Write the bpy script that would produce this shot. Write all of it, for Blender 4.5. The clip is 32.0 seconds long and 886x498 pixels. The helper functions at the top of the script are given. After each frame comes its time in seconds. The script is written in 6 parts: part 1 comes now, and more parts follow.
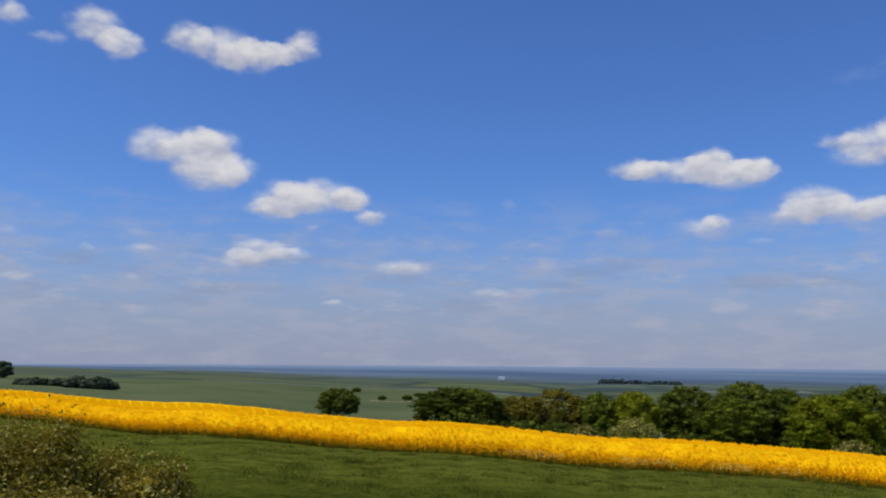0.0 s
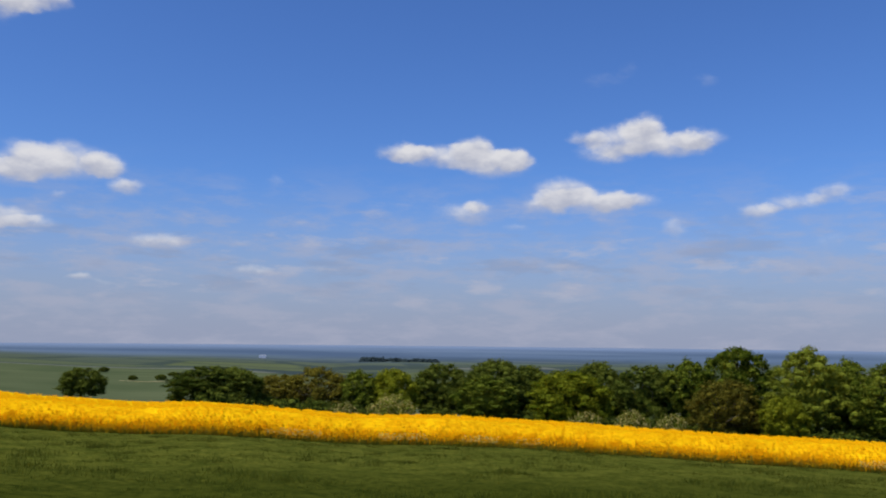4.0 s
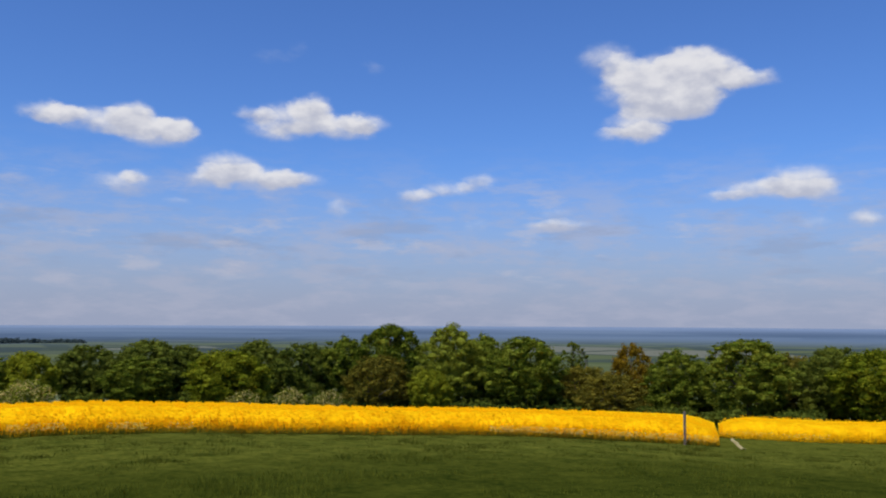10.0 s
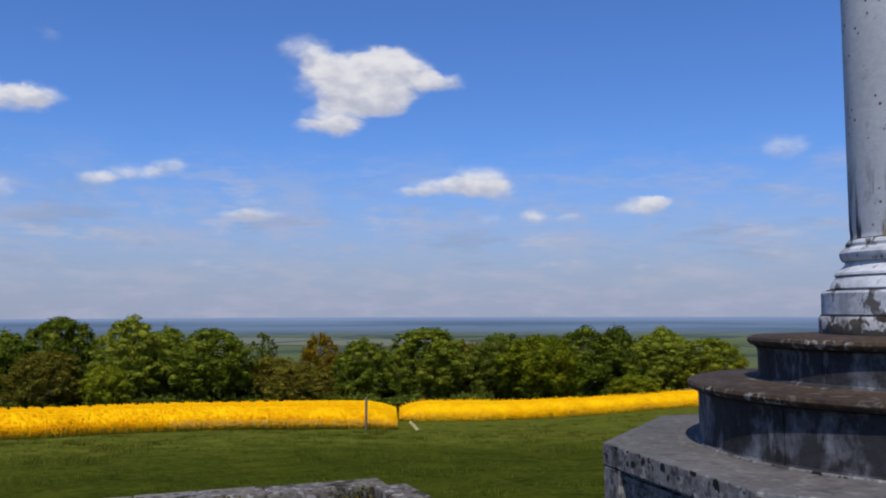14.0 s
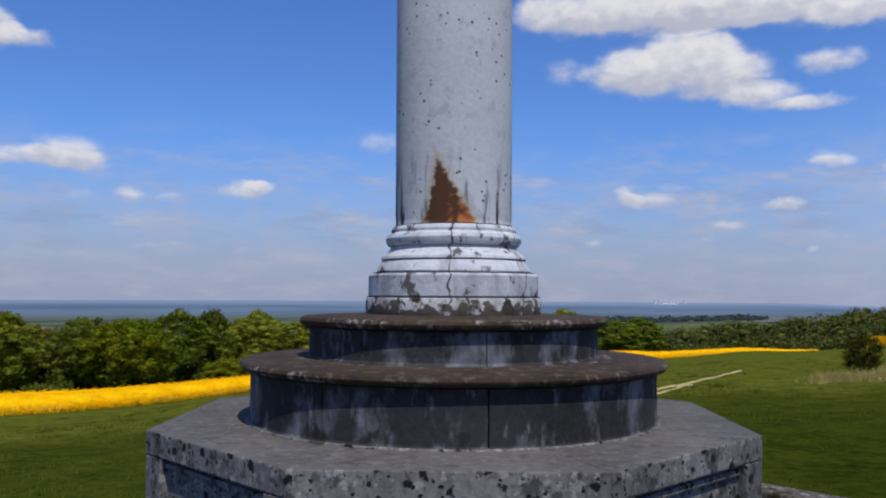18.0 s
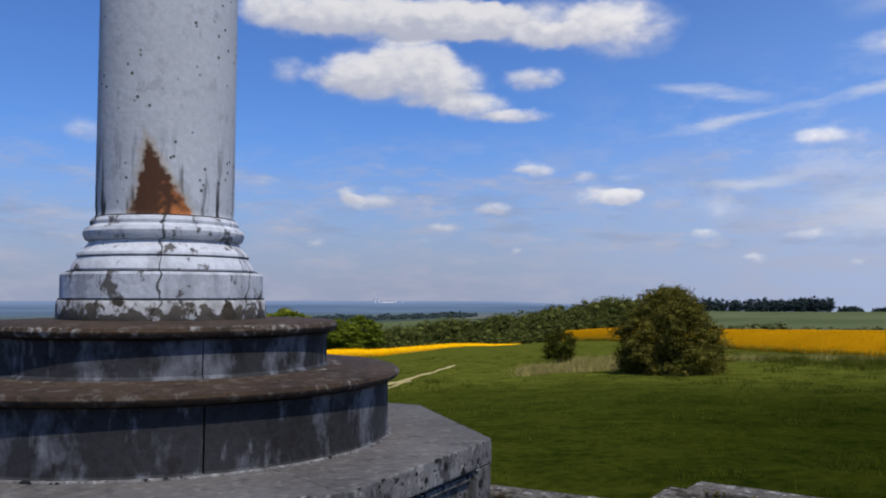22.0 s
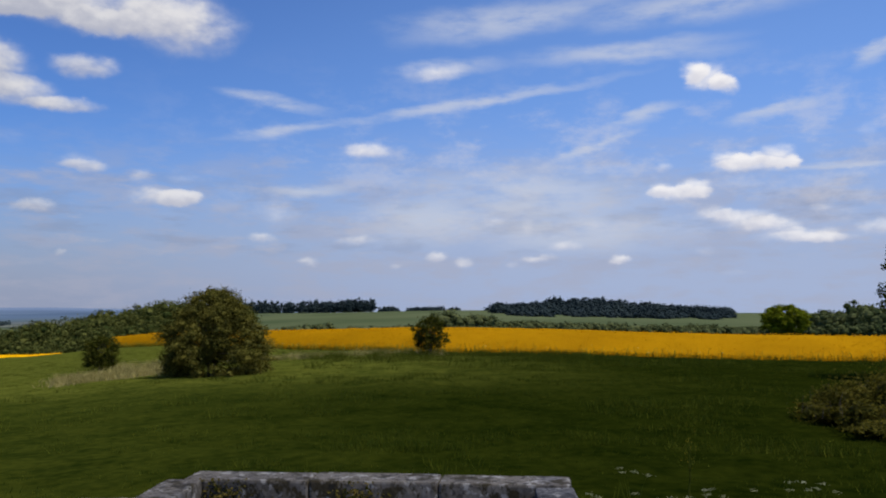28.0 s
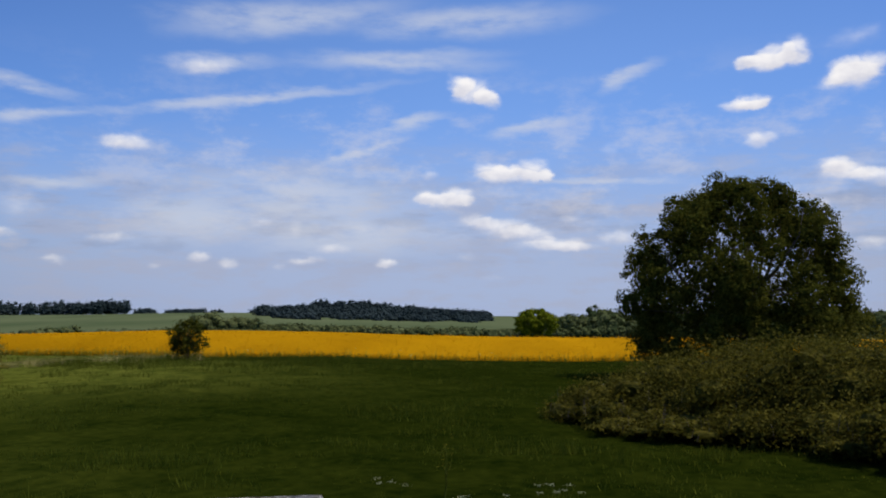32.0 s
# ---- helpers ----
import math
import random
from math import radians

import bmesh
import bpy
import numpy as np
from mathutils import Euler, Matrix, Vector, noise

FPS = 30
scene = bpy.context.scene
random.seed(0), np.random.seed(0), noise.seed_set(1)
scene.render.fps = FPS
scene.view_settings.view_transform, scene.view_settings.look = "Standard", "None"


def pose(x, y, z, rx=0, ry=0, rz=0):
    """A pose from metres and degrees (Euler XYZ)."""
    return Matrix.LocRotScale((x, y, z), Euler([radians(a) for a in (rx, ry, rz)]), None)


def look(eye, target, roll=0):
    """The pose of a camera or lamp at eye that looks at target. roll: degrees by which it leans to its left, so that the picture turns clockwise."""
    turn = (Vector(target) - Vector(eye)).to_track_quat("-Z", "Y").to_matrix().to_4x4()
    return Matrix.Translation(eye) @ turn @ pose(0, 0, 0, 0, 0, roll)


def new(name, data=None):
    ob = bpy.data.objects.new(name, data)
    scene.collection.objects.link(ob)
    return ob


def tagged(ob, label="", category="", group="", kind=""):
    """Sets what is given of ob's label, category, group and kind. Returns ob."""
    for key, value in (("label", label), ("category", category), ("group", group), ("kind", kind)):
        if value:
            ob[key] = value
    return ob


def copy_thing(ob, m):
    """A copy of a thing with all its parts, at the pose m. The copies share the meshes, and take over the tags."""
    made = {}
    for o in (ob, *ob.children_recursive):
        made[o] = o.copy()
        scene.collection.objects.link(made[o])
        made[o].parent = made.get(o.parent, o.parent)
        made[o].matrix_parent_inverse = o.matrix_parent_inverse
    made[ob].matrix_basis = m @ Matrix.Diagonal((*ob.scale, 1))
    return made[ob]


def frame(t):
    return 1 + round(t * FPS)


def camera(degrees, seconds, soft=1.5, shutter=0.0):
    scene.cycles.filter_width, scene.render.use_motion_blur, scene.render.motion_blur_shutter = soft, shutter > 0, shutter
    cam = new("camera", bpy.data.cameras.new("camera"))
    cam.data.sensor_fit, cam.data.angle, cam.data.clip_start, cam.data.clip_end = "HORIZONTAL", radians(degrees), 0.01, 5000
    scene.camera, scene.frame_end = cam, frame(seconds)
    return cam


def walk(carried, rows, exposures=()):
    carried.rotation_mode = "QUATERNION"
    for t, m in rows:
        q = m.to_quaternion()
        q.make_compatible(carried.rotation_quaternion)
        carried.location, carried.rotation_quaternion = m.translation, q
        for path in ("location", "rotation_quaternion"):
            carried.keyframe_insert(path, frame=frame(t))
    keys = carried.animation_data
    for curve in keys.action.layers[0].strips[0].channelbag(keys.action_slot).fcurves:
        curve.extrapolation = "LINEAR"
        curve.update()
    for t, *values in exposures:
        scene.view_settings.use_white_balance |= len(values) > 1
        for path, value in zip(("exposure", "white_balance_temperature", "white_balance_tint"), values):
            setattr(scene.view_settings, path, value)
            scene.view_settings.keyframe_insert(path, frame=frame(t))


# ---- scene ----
# camera and its walk
cam = camera(55.84, 32.0, soft=2.0)

PATH = [
    (0.0, -0.365, -5.123, 1.488, 97.46, -0.41, 87.76),
    (0.5, -0.358, -5.129, 1.485, 97.36, -0.43, 86.38),
    (1.0, -0.349, -5.121, 1.485, 97.23, -0.42, 84.81),
    (1.5, -0.344, -5.118, 1.485, 97.07, -0.45, 82.91),
    (2.0, -0.347, -5.129, 1.486, 96.92, -0.45, 80.66),
    (2.5, -0.349, -5.136, 1.489, 96.71, -0.47, 78.33),
    (3.0, -0.345, -5.131, 1.495, 96.49, -0.49, 75.98),
    (3.5, -0.330, -5.108, 1.499, 96.28, -0.56, 73.72),
    (5.5, -0.294, -5.096, 1.508, 95.76, -0.39, 66.48),
    (6.0, -0.272, -5.104, 1.507, 95.58, -0.31, 64.67),
    (6.5, -0.250, -5.101, 1.518, 95.41, -0.20, 62.88),
    (7.0, -0.240, -5.098, 1.531, 95.25, -0.13, 61.06),
    (7.5, -0.251, -5.092, 1.542, 95.13, -0.07, 59.18),
    (8.0, -0.278, -5.077, 1.554, 95.01, -0.05, 57.27),
    (8.5, -0.302, -5.033, 1.555, 94.92, -0.04, 55.30),
    (9.0, -0.337, -4.984, 1.560, 94.86, -0.10, 53.27),
    (9.5, -0.382, -4.962, 1.570, 94.82, -0.21, 51.16),
    (10.0, -0.406, -4.951, 1.576, 94.77, -0.27, 48.96),
    (10.5, -0.398, -4.938, 1.578, 94.74, -0.34, 46.74),
    (11.0, -0.363, -4.932, 1.570, 94.74, -0.43, 44.42),
    (11.5, -0.313, -4.922, 1.559, 94.75, -0.48, 41.96),
    (12.0, -0.264, -4.892, 1.555, 94.70, -0.45, 39.44),
    (12.5, -0.229, -4.874, 1.556, 94.60, -0.35, 36.82),
    (13.0, -0.201, -4.869, 1.559, 94.47, -0.13, 34.06),
    (13.5, -0.170, -4.860, 1.559, 94.32, 0.03, 31.24),
    (15.5, -0.052, -4.773, 1.559, 93.52, 0.32, 17.62),
    (16.0, -0.025, -4.735, 1.558, 93.29, 0.28, 13.56),
    (16.5, 0.000, -4.706, 1.553, 93.13, 0.17, 9.52),
    (17.0, 0.009, -4.699, 1.550, 93.04, -0.02, 6.08),
    (17.5, 0.031, -4.694, 1.542, 93.04, -0.17, 3.53),
    (18.0, 0.049, -4.665, 1.541, 93.06, -0.29, 1.31),
    (18.5, 0.071, -4.607, 1.535, 93.22, -0.36, -0.78),
    (19.0, 0.118, -4.524, 1.539, 93.26, -0.30, -2.42),
    (19.5, 0.098, -4.438, 1.551, 93.23, -0.16, -4.97),
    (20.0, 0.043, -4.344, 1.560, 93.10, -0.13, -7.77),
    (20.5, 0.024, -4.289, 1.559, 93.02, -0.13, -10.26),
    (21.0, 0.029, -4.278, 1.556, 92.99, -0.04, -12.78),
    (21.5, 0.051, -4.302, 1.553, 93.01, -0.09, -15.11),
    (22.0, 0.063, -4.326, 1.553, 93.06, -0.15, -17.56),
    (22.5, 0.071, -4.357, 1.550, 93.16, -0.20, -19.97),
    (23.0, 0.069, -4.387, 1.547, 93.21, -0.19, -22.50),
    (23.5, 0.064, -4.445, 1.548, 93.21, -0.26, -25.01),
    (24.0, 0.051, -4.533, 1.546, 93.22, -0.20, -27.47),
    (24.5, 0.072, -4.610, 1.549, 93.21, 0.07, -29.80),
    (25.0, 0.087, -4.647, 1.543, 93.19, 0.31, -32.22),
    (25.5, 0.114, -4.655, 1.538, 93.16, 0.45, -34.72),
    (26.0, 0.144, -4.642, 1.533, 93.13, 0.48, -37.24),
    (26.5, 0.167, -4.635, 1.527, 93.14, 0.47, -39.79),
    (28.5, 0.252, -4.607, 1.509, 93.21, 0.44, -49.38),
    (29.0, 0.278, -4.604, 1.505, 93.21, 0.39, -51.36),
    (29.5, 0.287, -4.597, 1.499, 93.22, 0.31, -53.15),
    (30.0, 0.314, -4.557, 1.505, 93.22, 0.25, -55.10),
    (30.5, 0.352, -4.528, 1.512, 93.22, 0.18, -57.05),
    (31.0, 0.385, -4.512, 1.517, 93.25, 0.10, -59.04),
    (31.5, 0.433, -4.500, 1.525, 93.28, 0.02, -61.01),
    (32.0, 0.478, -4.497, 1.529, 93.33, -0.06, -63.03),
]

EXPOSURES = [(0.0, -0.1), (3.5, -0.05), (8.0, 0.05), (13.0, 0.05), (21.0, 0.0), (25.0, 0.0), (29.0, -0.13), (32.0, -0.08)]
walk(cam, [(t, pose(*p)) for t, *p in PATH], EXPOSURES)

# ---- sky and sun: midday, the sun behind the walker's right shoulder ----
SUN_BEARING, SUN_HEIGHT = 163.0, 60.0          # degrees clockwise from +y, degrees up
# cumulus, puff by puff: bearing, height, half width, half depth in degrees, thickness
CUMULUS = []
CUMULUS += [(-116.5, 20.6, 1.54, 0.96, 1), (-111.5, 20.6, 2.43, 1.42, 1), (-109.7, 19.6, 1.71, 1.20, 1), (-114.0, 19.3, 1.52, 0.58, 0.65), (-105.5, 20.5, 1.80, 1.39, 1), (-103.0, 20.2, 2.78, 1.59, 1), (-101.1, 19.8, 2.58, 1.34, 1), (-97.7, 20.8, 1.63, 1.17, 1), (-99.6, 20.1, 1.89, 0.90, 1), (-107.5, 13.7, 2.08, 1.35, 1), (-104.9, 13.5, 2.68, 1.91, 1), (-103.7, 14.0, 2.49, 1.37, 1)]
CUMULUS += [(-103.8, 11.9, 2.93, 1.57, 1), (-102.0, 12.4, 1.83, 1.30, 1), (-98.5, 10.7, 2.80, 1.42, 1), (-96.4, 10.8, 3.55, 1.52, 1), (-99.6, 9.9, 2.08, 0.85, 1), (-94.1, 10.8, 1.66, 0.86, 1), (-92.9, 9.6, 1.52, 0.67, 1), (-96.7, 8.8, 0.65, 0.38, 0.52), (-100.1, 7.2, 2.66, 0.95, 1), (-101.4, 6.6, 1.81, 0.66, 1), (-98.4, 6.8, 2.08, 0.57, 0.91), (-102.4, 6.0, 1.34, 0.47, 0.52)]
CUMULUS += [(-111.1, 6.7, 0.73, 0.40, 0.65), (-107.7, 6.8, 1.36, 0.50, 0.72), (-108.2, 5.1, 0.58, 0.36, 0.45), (-104.2, 5.4, 0.70, 0.65, 0.45), (-90.7, 6.1, 2.28, 0.72, 1), (-95.3, 3.6, 0.93, 0.33, 0.91), (-93.9, 3.4, 0.93, 0.29, 0.52), (-84.5, 4.5, 1.70, 0.39, 0.78), (-85.4, 6.2, 0.85, 0.34, 0.39), (-83.3, 10.3, 0.76, 0.58, 0.45), (-79.9, 4.6, 1.16, 0.38, 0.45), (-115.0, 4.8, 1.21, 0.43, 0.78)]
CUMULUS += [(-115.4, 7.6, 0.94, 0.43, 0.45), (-101.6, 3.4, 1.57, 0.33, 0.39)]
CUMULUS += [(-74.6, 12.7, 2.34, 0.75, 1), (-71.2, 12.4, 4.53, 1.04, 1), (-69.8, 13.0, 1.67, 1.04, 1), (-68.2, 11.8, 3.35, 1.05, 1), (-66.9, 12.2, 1.68, 0.86, 1), (-62.1, 13.5, 1.68, 0.71, 0.91), (-59.0, 13.5, 3.32, 1.32, 1), (-58.0, 14.2, 1.80, 1.03, 1), (-56.3, 12.8, 3.27, 1.03, 1), (-54.4, 13.2, 2.08, 0.84, 1), (-60.2, 12.5, 2.85, 0.76, 0.78), (-63.5, 10.1, 2.39, 1.25, 1)]
CUMULUS += [(-61.7, 9.3, 3.32, 1.06, 1), (-64.5, 9.3, 2.15, 0.96, 1), (-59.4, 9.3, 2.83, 0.72, 1), (-70.3, 8.6, 2.47, 0.86, 0.78), (-69.4, 9.1, 1.19, 0.58, 0.65), (-66.8, 7.7, 0.95, 0.39, 0.52), (-56.2, 7.5, 1.21, 0.86, 0.72), (-50.9, 8.4, 1.70, 0.61, 0.91), (-48.8, 8.8, 2.19, 0.65, 0.78), (-46.6, 9.3, 1.63, 0.69, 0.85), (-41.1, 6.3, 2.75, 0.53, 0.91), (-41.3, 7.1, 1.59, 0.62, 0.52)]
CUMULUS += [(-46.7, 6.3, 1.20, 0.64, 0.52), (-53.9, 16.9, 1.03, 0.55, 0.45)]
CUMULUS += [(-37.8, 17.2, 2.41, 1.28, 0.72), (-36.6, 16.3, 1.93, 1.38, 0.78), (-33.5, 16.3, 3.61, 1.75, 1), (-31.9, 16.5, 2.88, 1.47, 1), (-35.0, 15.0, 4.09, 1.77, 1), (-33.5, 14.5, 3.84, 1.68, 1), (-35.6, 13.1, 2.88, 1.13, 1), (-36.0, 12.3, 2.78, 0.76, 1), (-30.7, 15.6, 2.63, 1.39, 1), (-28.4, 15.4, 2.28, 0.79, 0.98), (-32.3, 14.1, 2.40, 1.22, 1), (-25.7, 8.9, 2.55, 1.24, 1)]
CUMULUS += [(-28.0, 8.3, 3.28, 0.86, 1), (-24.9, 8.1, 2.08, 0.86, 1), (-30.3, 8.0, 1.89, 0.48, 0.65), (-14.7, 6.8, 2.18, 0.77, 1), (-13.9, 7.0, 1.25, 0.63, 1), (-22.0, 6.3, 1.36, 0.66, 0.91), (-24.8, 6.1, 1.48, 0.57, 0.52), (-19.7, 6.2, 1.24, 0.47, 0.65), (-22.5, 4.6, 1.00, 0.38, 0.45), (-19.2, 3.2, 0.88, 0.33, 0.52), (-14.9, 2.8, 0.84, 0.32, 0.59)]
CUMULUS += [(-5.8, 10.2, 1.99, 1.04, 0.72), (-5.9, 4.7, 1.89, 0.43, 0.52), (13.1, 18.5, 11.14, 1.82, 1), (7.4, 18.6, 5.10, 1.76, 1), (18.1, 18.2, 6.19, 1.48, 1), (24.8, 17.2, 2.66, 1.06, 0.91), (14.2, 14.8, 6.48, 2.44, 1), (15.6, 15.8, 3.45, 1.58, 1), (11.6, 14.6, 3.81, 1.71, 1), (17.7, 14.1, 3.77, 1.93, 1), (19.8, 12.7, 3.27, 1.14, 1), (22.8, 12.1, 2.74, 0.60, 1)]
CUMULUS += [(7.0, 14.8, 1.87, 1.10, 0.65), (23.8, 14.6, 2.62, 1.01, 1), (11.1, 6.7, 0.99, 0.75, 1), (12.6, 6.2, 2.44, 0.75, 1), (14.1, 7.0, 1.54, 0.46, 0.52), (21.0, 5.8, 1.81, 0.49, 1), (17.6, 4.5, 1.26, 0.41, 0.78), (16.2, 3.6, 1.07, 0.37, 0.45), (22.5, 3.0, 0.55, 0.31, 0.78), (8.9, 3.4, 1.19, 0.38, 0.65), (5.3, 7.5, 1.78, 0.57, 0.45), (23.7, 8.6, 1.85, 0.69, 0.59)]
CUMULUS += [(19.6, 9.8, 1.57, 0.71, 0.39)]
CUMULUS += [(29.8, 17.5, 4.75, 2.46, 1), (24.5, 18.0, 6.98, 1.97, 1), (15.5, 18.4, 8.67, 1.66, 1), (28.6, 6.6, 3.03, 0.76, 1), (29.8, 6.6, 1.64, 0.67, 1), (23.8, 8.3, 1.81, 0.51, 0.59), (27.3, 7.8, 0.92, 0.66, 0.65), (30.2, 7.7, 1.64, 0.48, 0.45), (36.2, 5.4, 1.99, 1.16, 0.52), (35.0, 4.0, 1.23, 0.48, 0.91), (37.9, 2.4, 1.23, 0.39, 0.72), (41.2, 3.9, 1.79, 0.48, 0.78)]
CUMULUS += [(42.0, 10.0, 2.12, 0.85, 0.98), (46.7, 15.1, 3.00, 1.00, 0.78), (46.7, 2.7, 0.92, 0.57, 0.91), (48.7, 2.3, 0.91, 0.47, 0.78), (43.9, 2.1, 0.84, 0.29, 0.52), (50.7, 5.0, 1.43, 0.47, 0.59), (53.0, 4.6, 0.87, 0.84, 0.52), (55.5, 3.3, 1.69, 0.55, 0.78), (53.7, 2.5, 1.73, 0.42, 0.78), (51.9, 2.1, 0.62, 0.37, 0.52), (57.6, 4.8, 1.24, 0.41, 0.45), (59.2, 2.4, 1.13, 0.36, 0.45)]
CUMULUS += [(65.1, 13.9, 1.79, 1.18, 1), (64.2, 14.5, 1.13, 0.81, 1), (66.1, 13.4, 0.98, 0.81, 1), (67.8, 8.2, 3.45, 0.60, 1), (69.2, 8.8, 1.54, 0.91, 1), (66.1, 8.7, 1.50, 0.69, 1), (70.2, 8.3, 0.85, 0.64, 1), (67.4, 8.6, 1.31, 0.55, 1), (63.0, 6.6, 2.71, 0.61, 1), (64.0, 7.0, 1.44, 0.70, 1), (62.0, 6.9, 1.37, 0.62, 0.91), (62.1, 8.4, 0.82, 0.47, 0.65)]
CUMULUS += [(67.1, 4.8, 2.60, 0.88, 0.91), (65.3, 5.2, 1.69, 0.70, 0.78), (68.9, 4.3, 2.13, 0.78, 0.91), (71.3, 3.7, 2.48, 0.64, 0.78), (74.9, 4.0, 1.89, 0.80, 0.78), (70.3, 3.5, 3.74, 0.46, 0.72), (74.6, 10.0, 0.96, 0.79, 0.45), (64.6, 2.8, 1.34, 0.42, 0.45), (59.1, 2.3, 1.20, 0.38, 0.52), (71.6, 5.3, 0.83, 0.41, 0.65), (66.4, 1.3, 1.32, 0.28, 0.39)]
CUMULUS += [(84.6, 14.8, 2.53, 0.73, 1), (86.3, 15.4, 1.13, 0.98, 1), (84.9, 15.3, 1.47, 0.86, 1), (83.2, 15.0, 1.09, 0.48, 1), (89.3, 13.4, 2.27, 0.84, 1), (90.4, 14.0, 1.49, 0.99, 1), (88.8, 14.0, 1.31, 0.84, 1), (82.9, 12.3, 1.93, 0.53, 1), (83.5, 12.6, 1.42, 0.62, 1), (83.9, 10.1, 1.24, 0.71, 1), (88.9, 7.8, 1.90, 0.69, 1), (88.4, 8.3, 1.39, 0.65, 1)]
CUMULUS += [(90.6, 7.4, 1.66, 0.73, 1), (90.3, 3.4, 1.48, 0.69, 0.78), (87.7, 5.7, 0.55, 0.88, 0.65), (89.8, 15.8, 2.26, 0.90, 0.45)]
CUMULUS += [(-60.8, 17.4, 2.17, 0.55, 0.33), (-59.2, 18.0, 0.77, 0.55, 0.33)]
WISPS = []
WISPS += [(49.2, 13.1, 9.33, 0.33, 8), (36.8, 11.3, 3.52, 0.34, 9), (35.8, 13.1, 3.13, 0.41, -8), (59.8, 16.0, 6.07, 0.54, 3), (57.7, 10.0, 2.69, 0.32, 22), (61.2, 11.9, 1.93, 0.41, 15), (51.5, 18.4, 6.44, 1.04, 3), (53.1, 6.6, 7.91, 2.04, 0), (47.1, 5.3, 5.55, 1.52, 0), (56.6, 4.3, 5.98, 1.46, 0), (38.3, 7.2, 2.33, 0.39, 0), (47.7, 15.4, 3.38, 0.51, 3)]
WISPS += [(74.2, 7.8, 3.86, 0.21, 0), (69.4, 11.6, 2.78, 0.36, 10), (75.7, 14.7, 1.93, 0.41, 25), (60.3, 15.9, 6.01, 0.51, -2), (52.9, 18.4, 7.03, 0.86, 8), (64.5, 18.5, 7.22, 0.91, 2)]

# a thin even veil over the southern half
VEIL = [(69.0, 9.0, 57.0, 26.0), (150.0, 30.0, 70.0, 50.0)]


def node(tree, kind, **values):
    n = tree.nodes.new(kind)
    for key, value in values.items():
        if key == "op":
            n.operation = value
        elif key == "blend":
            n.blend_type = value
        elif key == "data_type":
            n.data_type = value
        elif key == "clamp":
            n.use_clamp = value
        else:
            n.inputs[int(key[1:])].default_value = value
    return n


def join(tree, a, b):
    tree.links.new(a, b)


def keep_order(g, here, last):
    """Take the clouds a few at a time."""
    step = node(g, "ShaderNodeVectorMath", op="MULTIPLY_ADD", i1=(1e-7, 1e-7, 0))
    join(g, last, step.inputs[0]), join(g, here, step.inputs[2])
    return step.outputs[0]


def cloud_field(name, rows, turned):
    """A node group: a point of the sky in degrees -> how far it is from the nearest cloud's heart (1 at the rim)."""
    g = bpy.data.node_groups.new(name, "ShaderNodeTree")
    g.interface.new_socket("Place", in_out="INPUT", socket_type="NodeSocketVector")
    g.interface.new_socket("Reach", in_out="OUTPUT", socket_type="NodeSocketFloat")
    start, end = g.nodes.new("NodeGroupInput"), g.nodes.new("NodeGroupOutput")
    last, here = None, start.outputs[0]
    for i, row in enumerate(rows):
        if i and i % 4 == 0:
            here = keep_order(g, here, last)
        b, h, w, d = row[:4]
        m = g.nodes.new("ShaderNodeMapping")
        m.vector_type = "TEXTURE"
        m.inputs[1].default_value = (b, h, 0)
        m.inputs[2].default_value = (0, 0, radians(row[4]) if turned else 0)
        m.inputs[3].default_value = (w, d, 1)
        join(g, here, m.inputs[0])
        dot = node(g, "ShaderNodeVectorMath", op="DOT_PRODUCT")
        join(g, m.outputs[0], dot.inputs[0]), join(g, m.outputs[0], dot.inputs[1])
        if last is None:
            last = dot.outputs[1]
        else:
            low = node(g, "ShaderNodeMath", op="SMOOTH_MIN", i2=0.45)
            join(g, last, low.inputs[0]), join(g, dot.outputs[1], low.inputs[1])
            last = low.outputs[0]
    held = node(g, "ShaderNodeMath", op="MAXIMUM", i1=0.0)
    root = node(g, "ShaderNodeMath", op="SQRT")
    join(g, last, held.inputs[0]), join(g, held.outputs[0], root.inputs[0]), join(g, root.outputs[0], end.inputs[0])
    return g


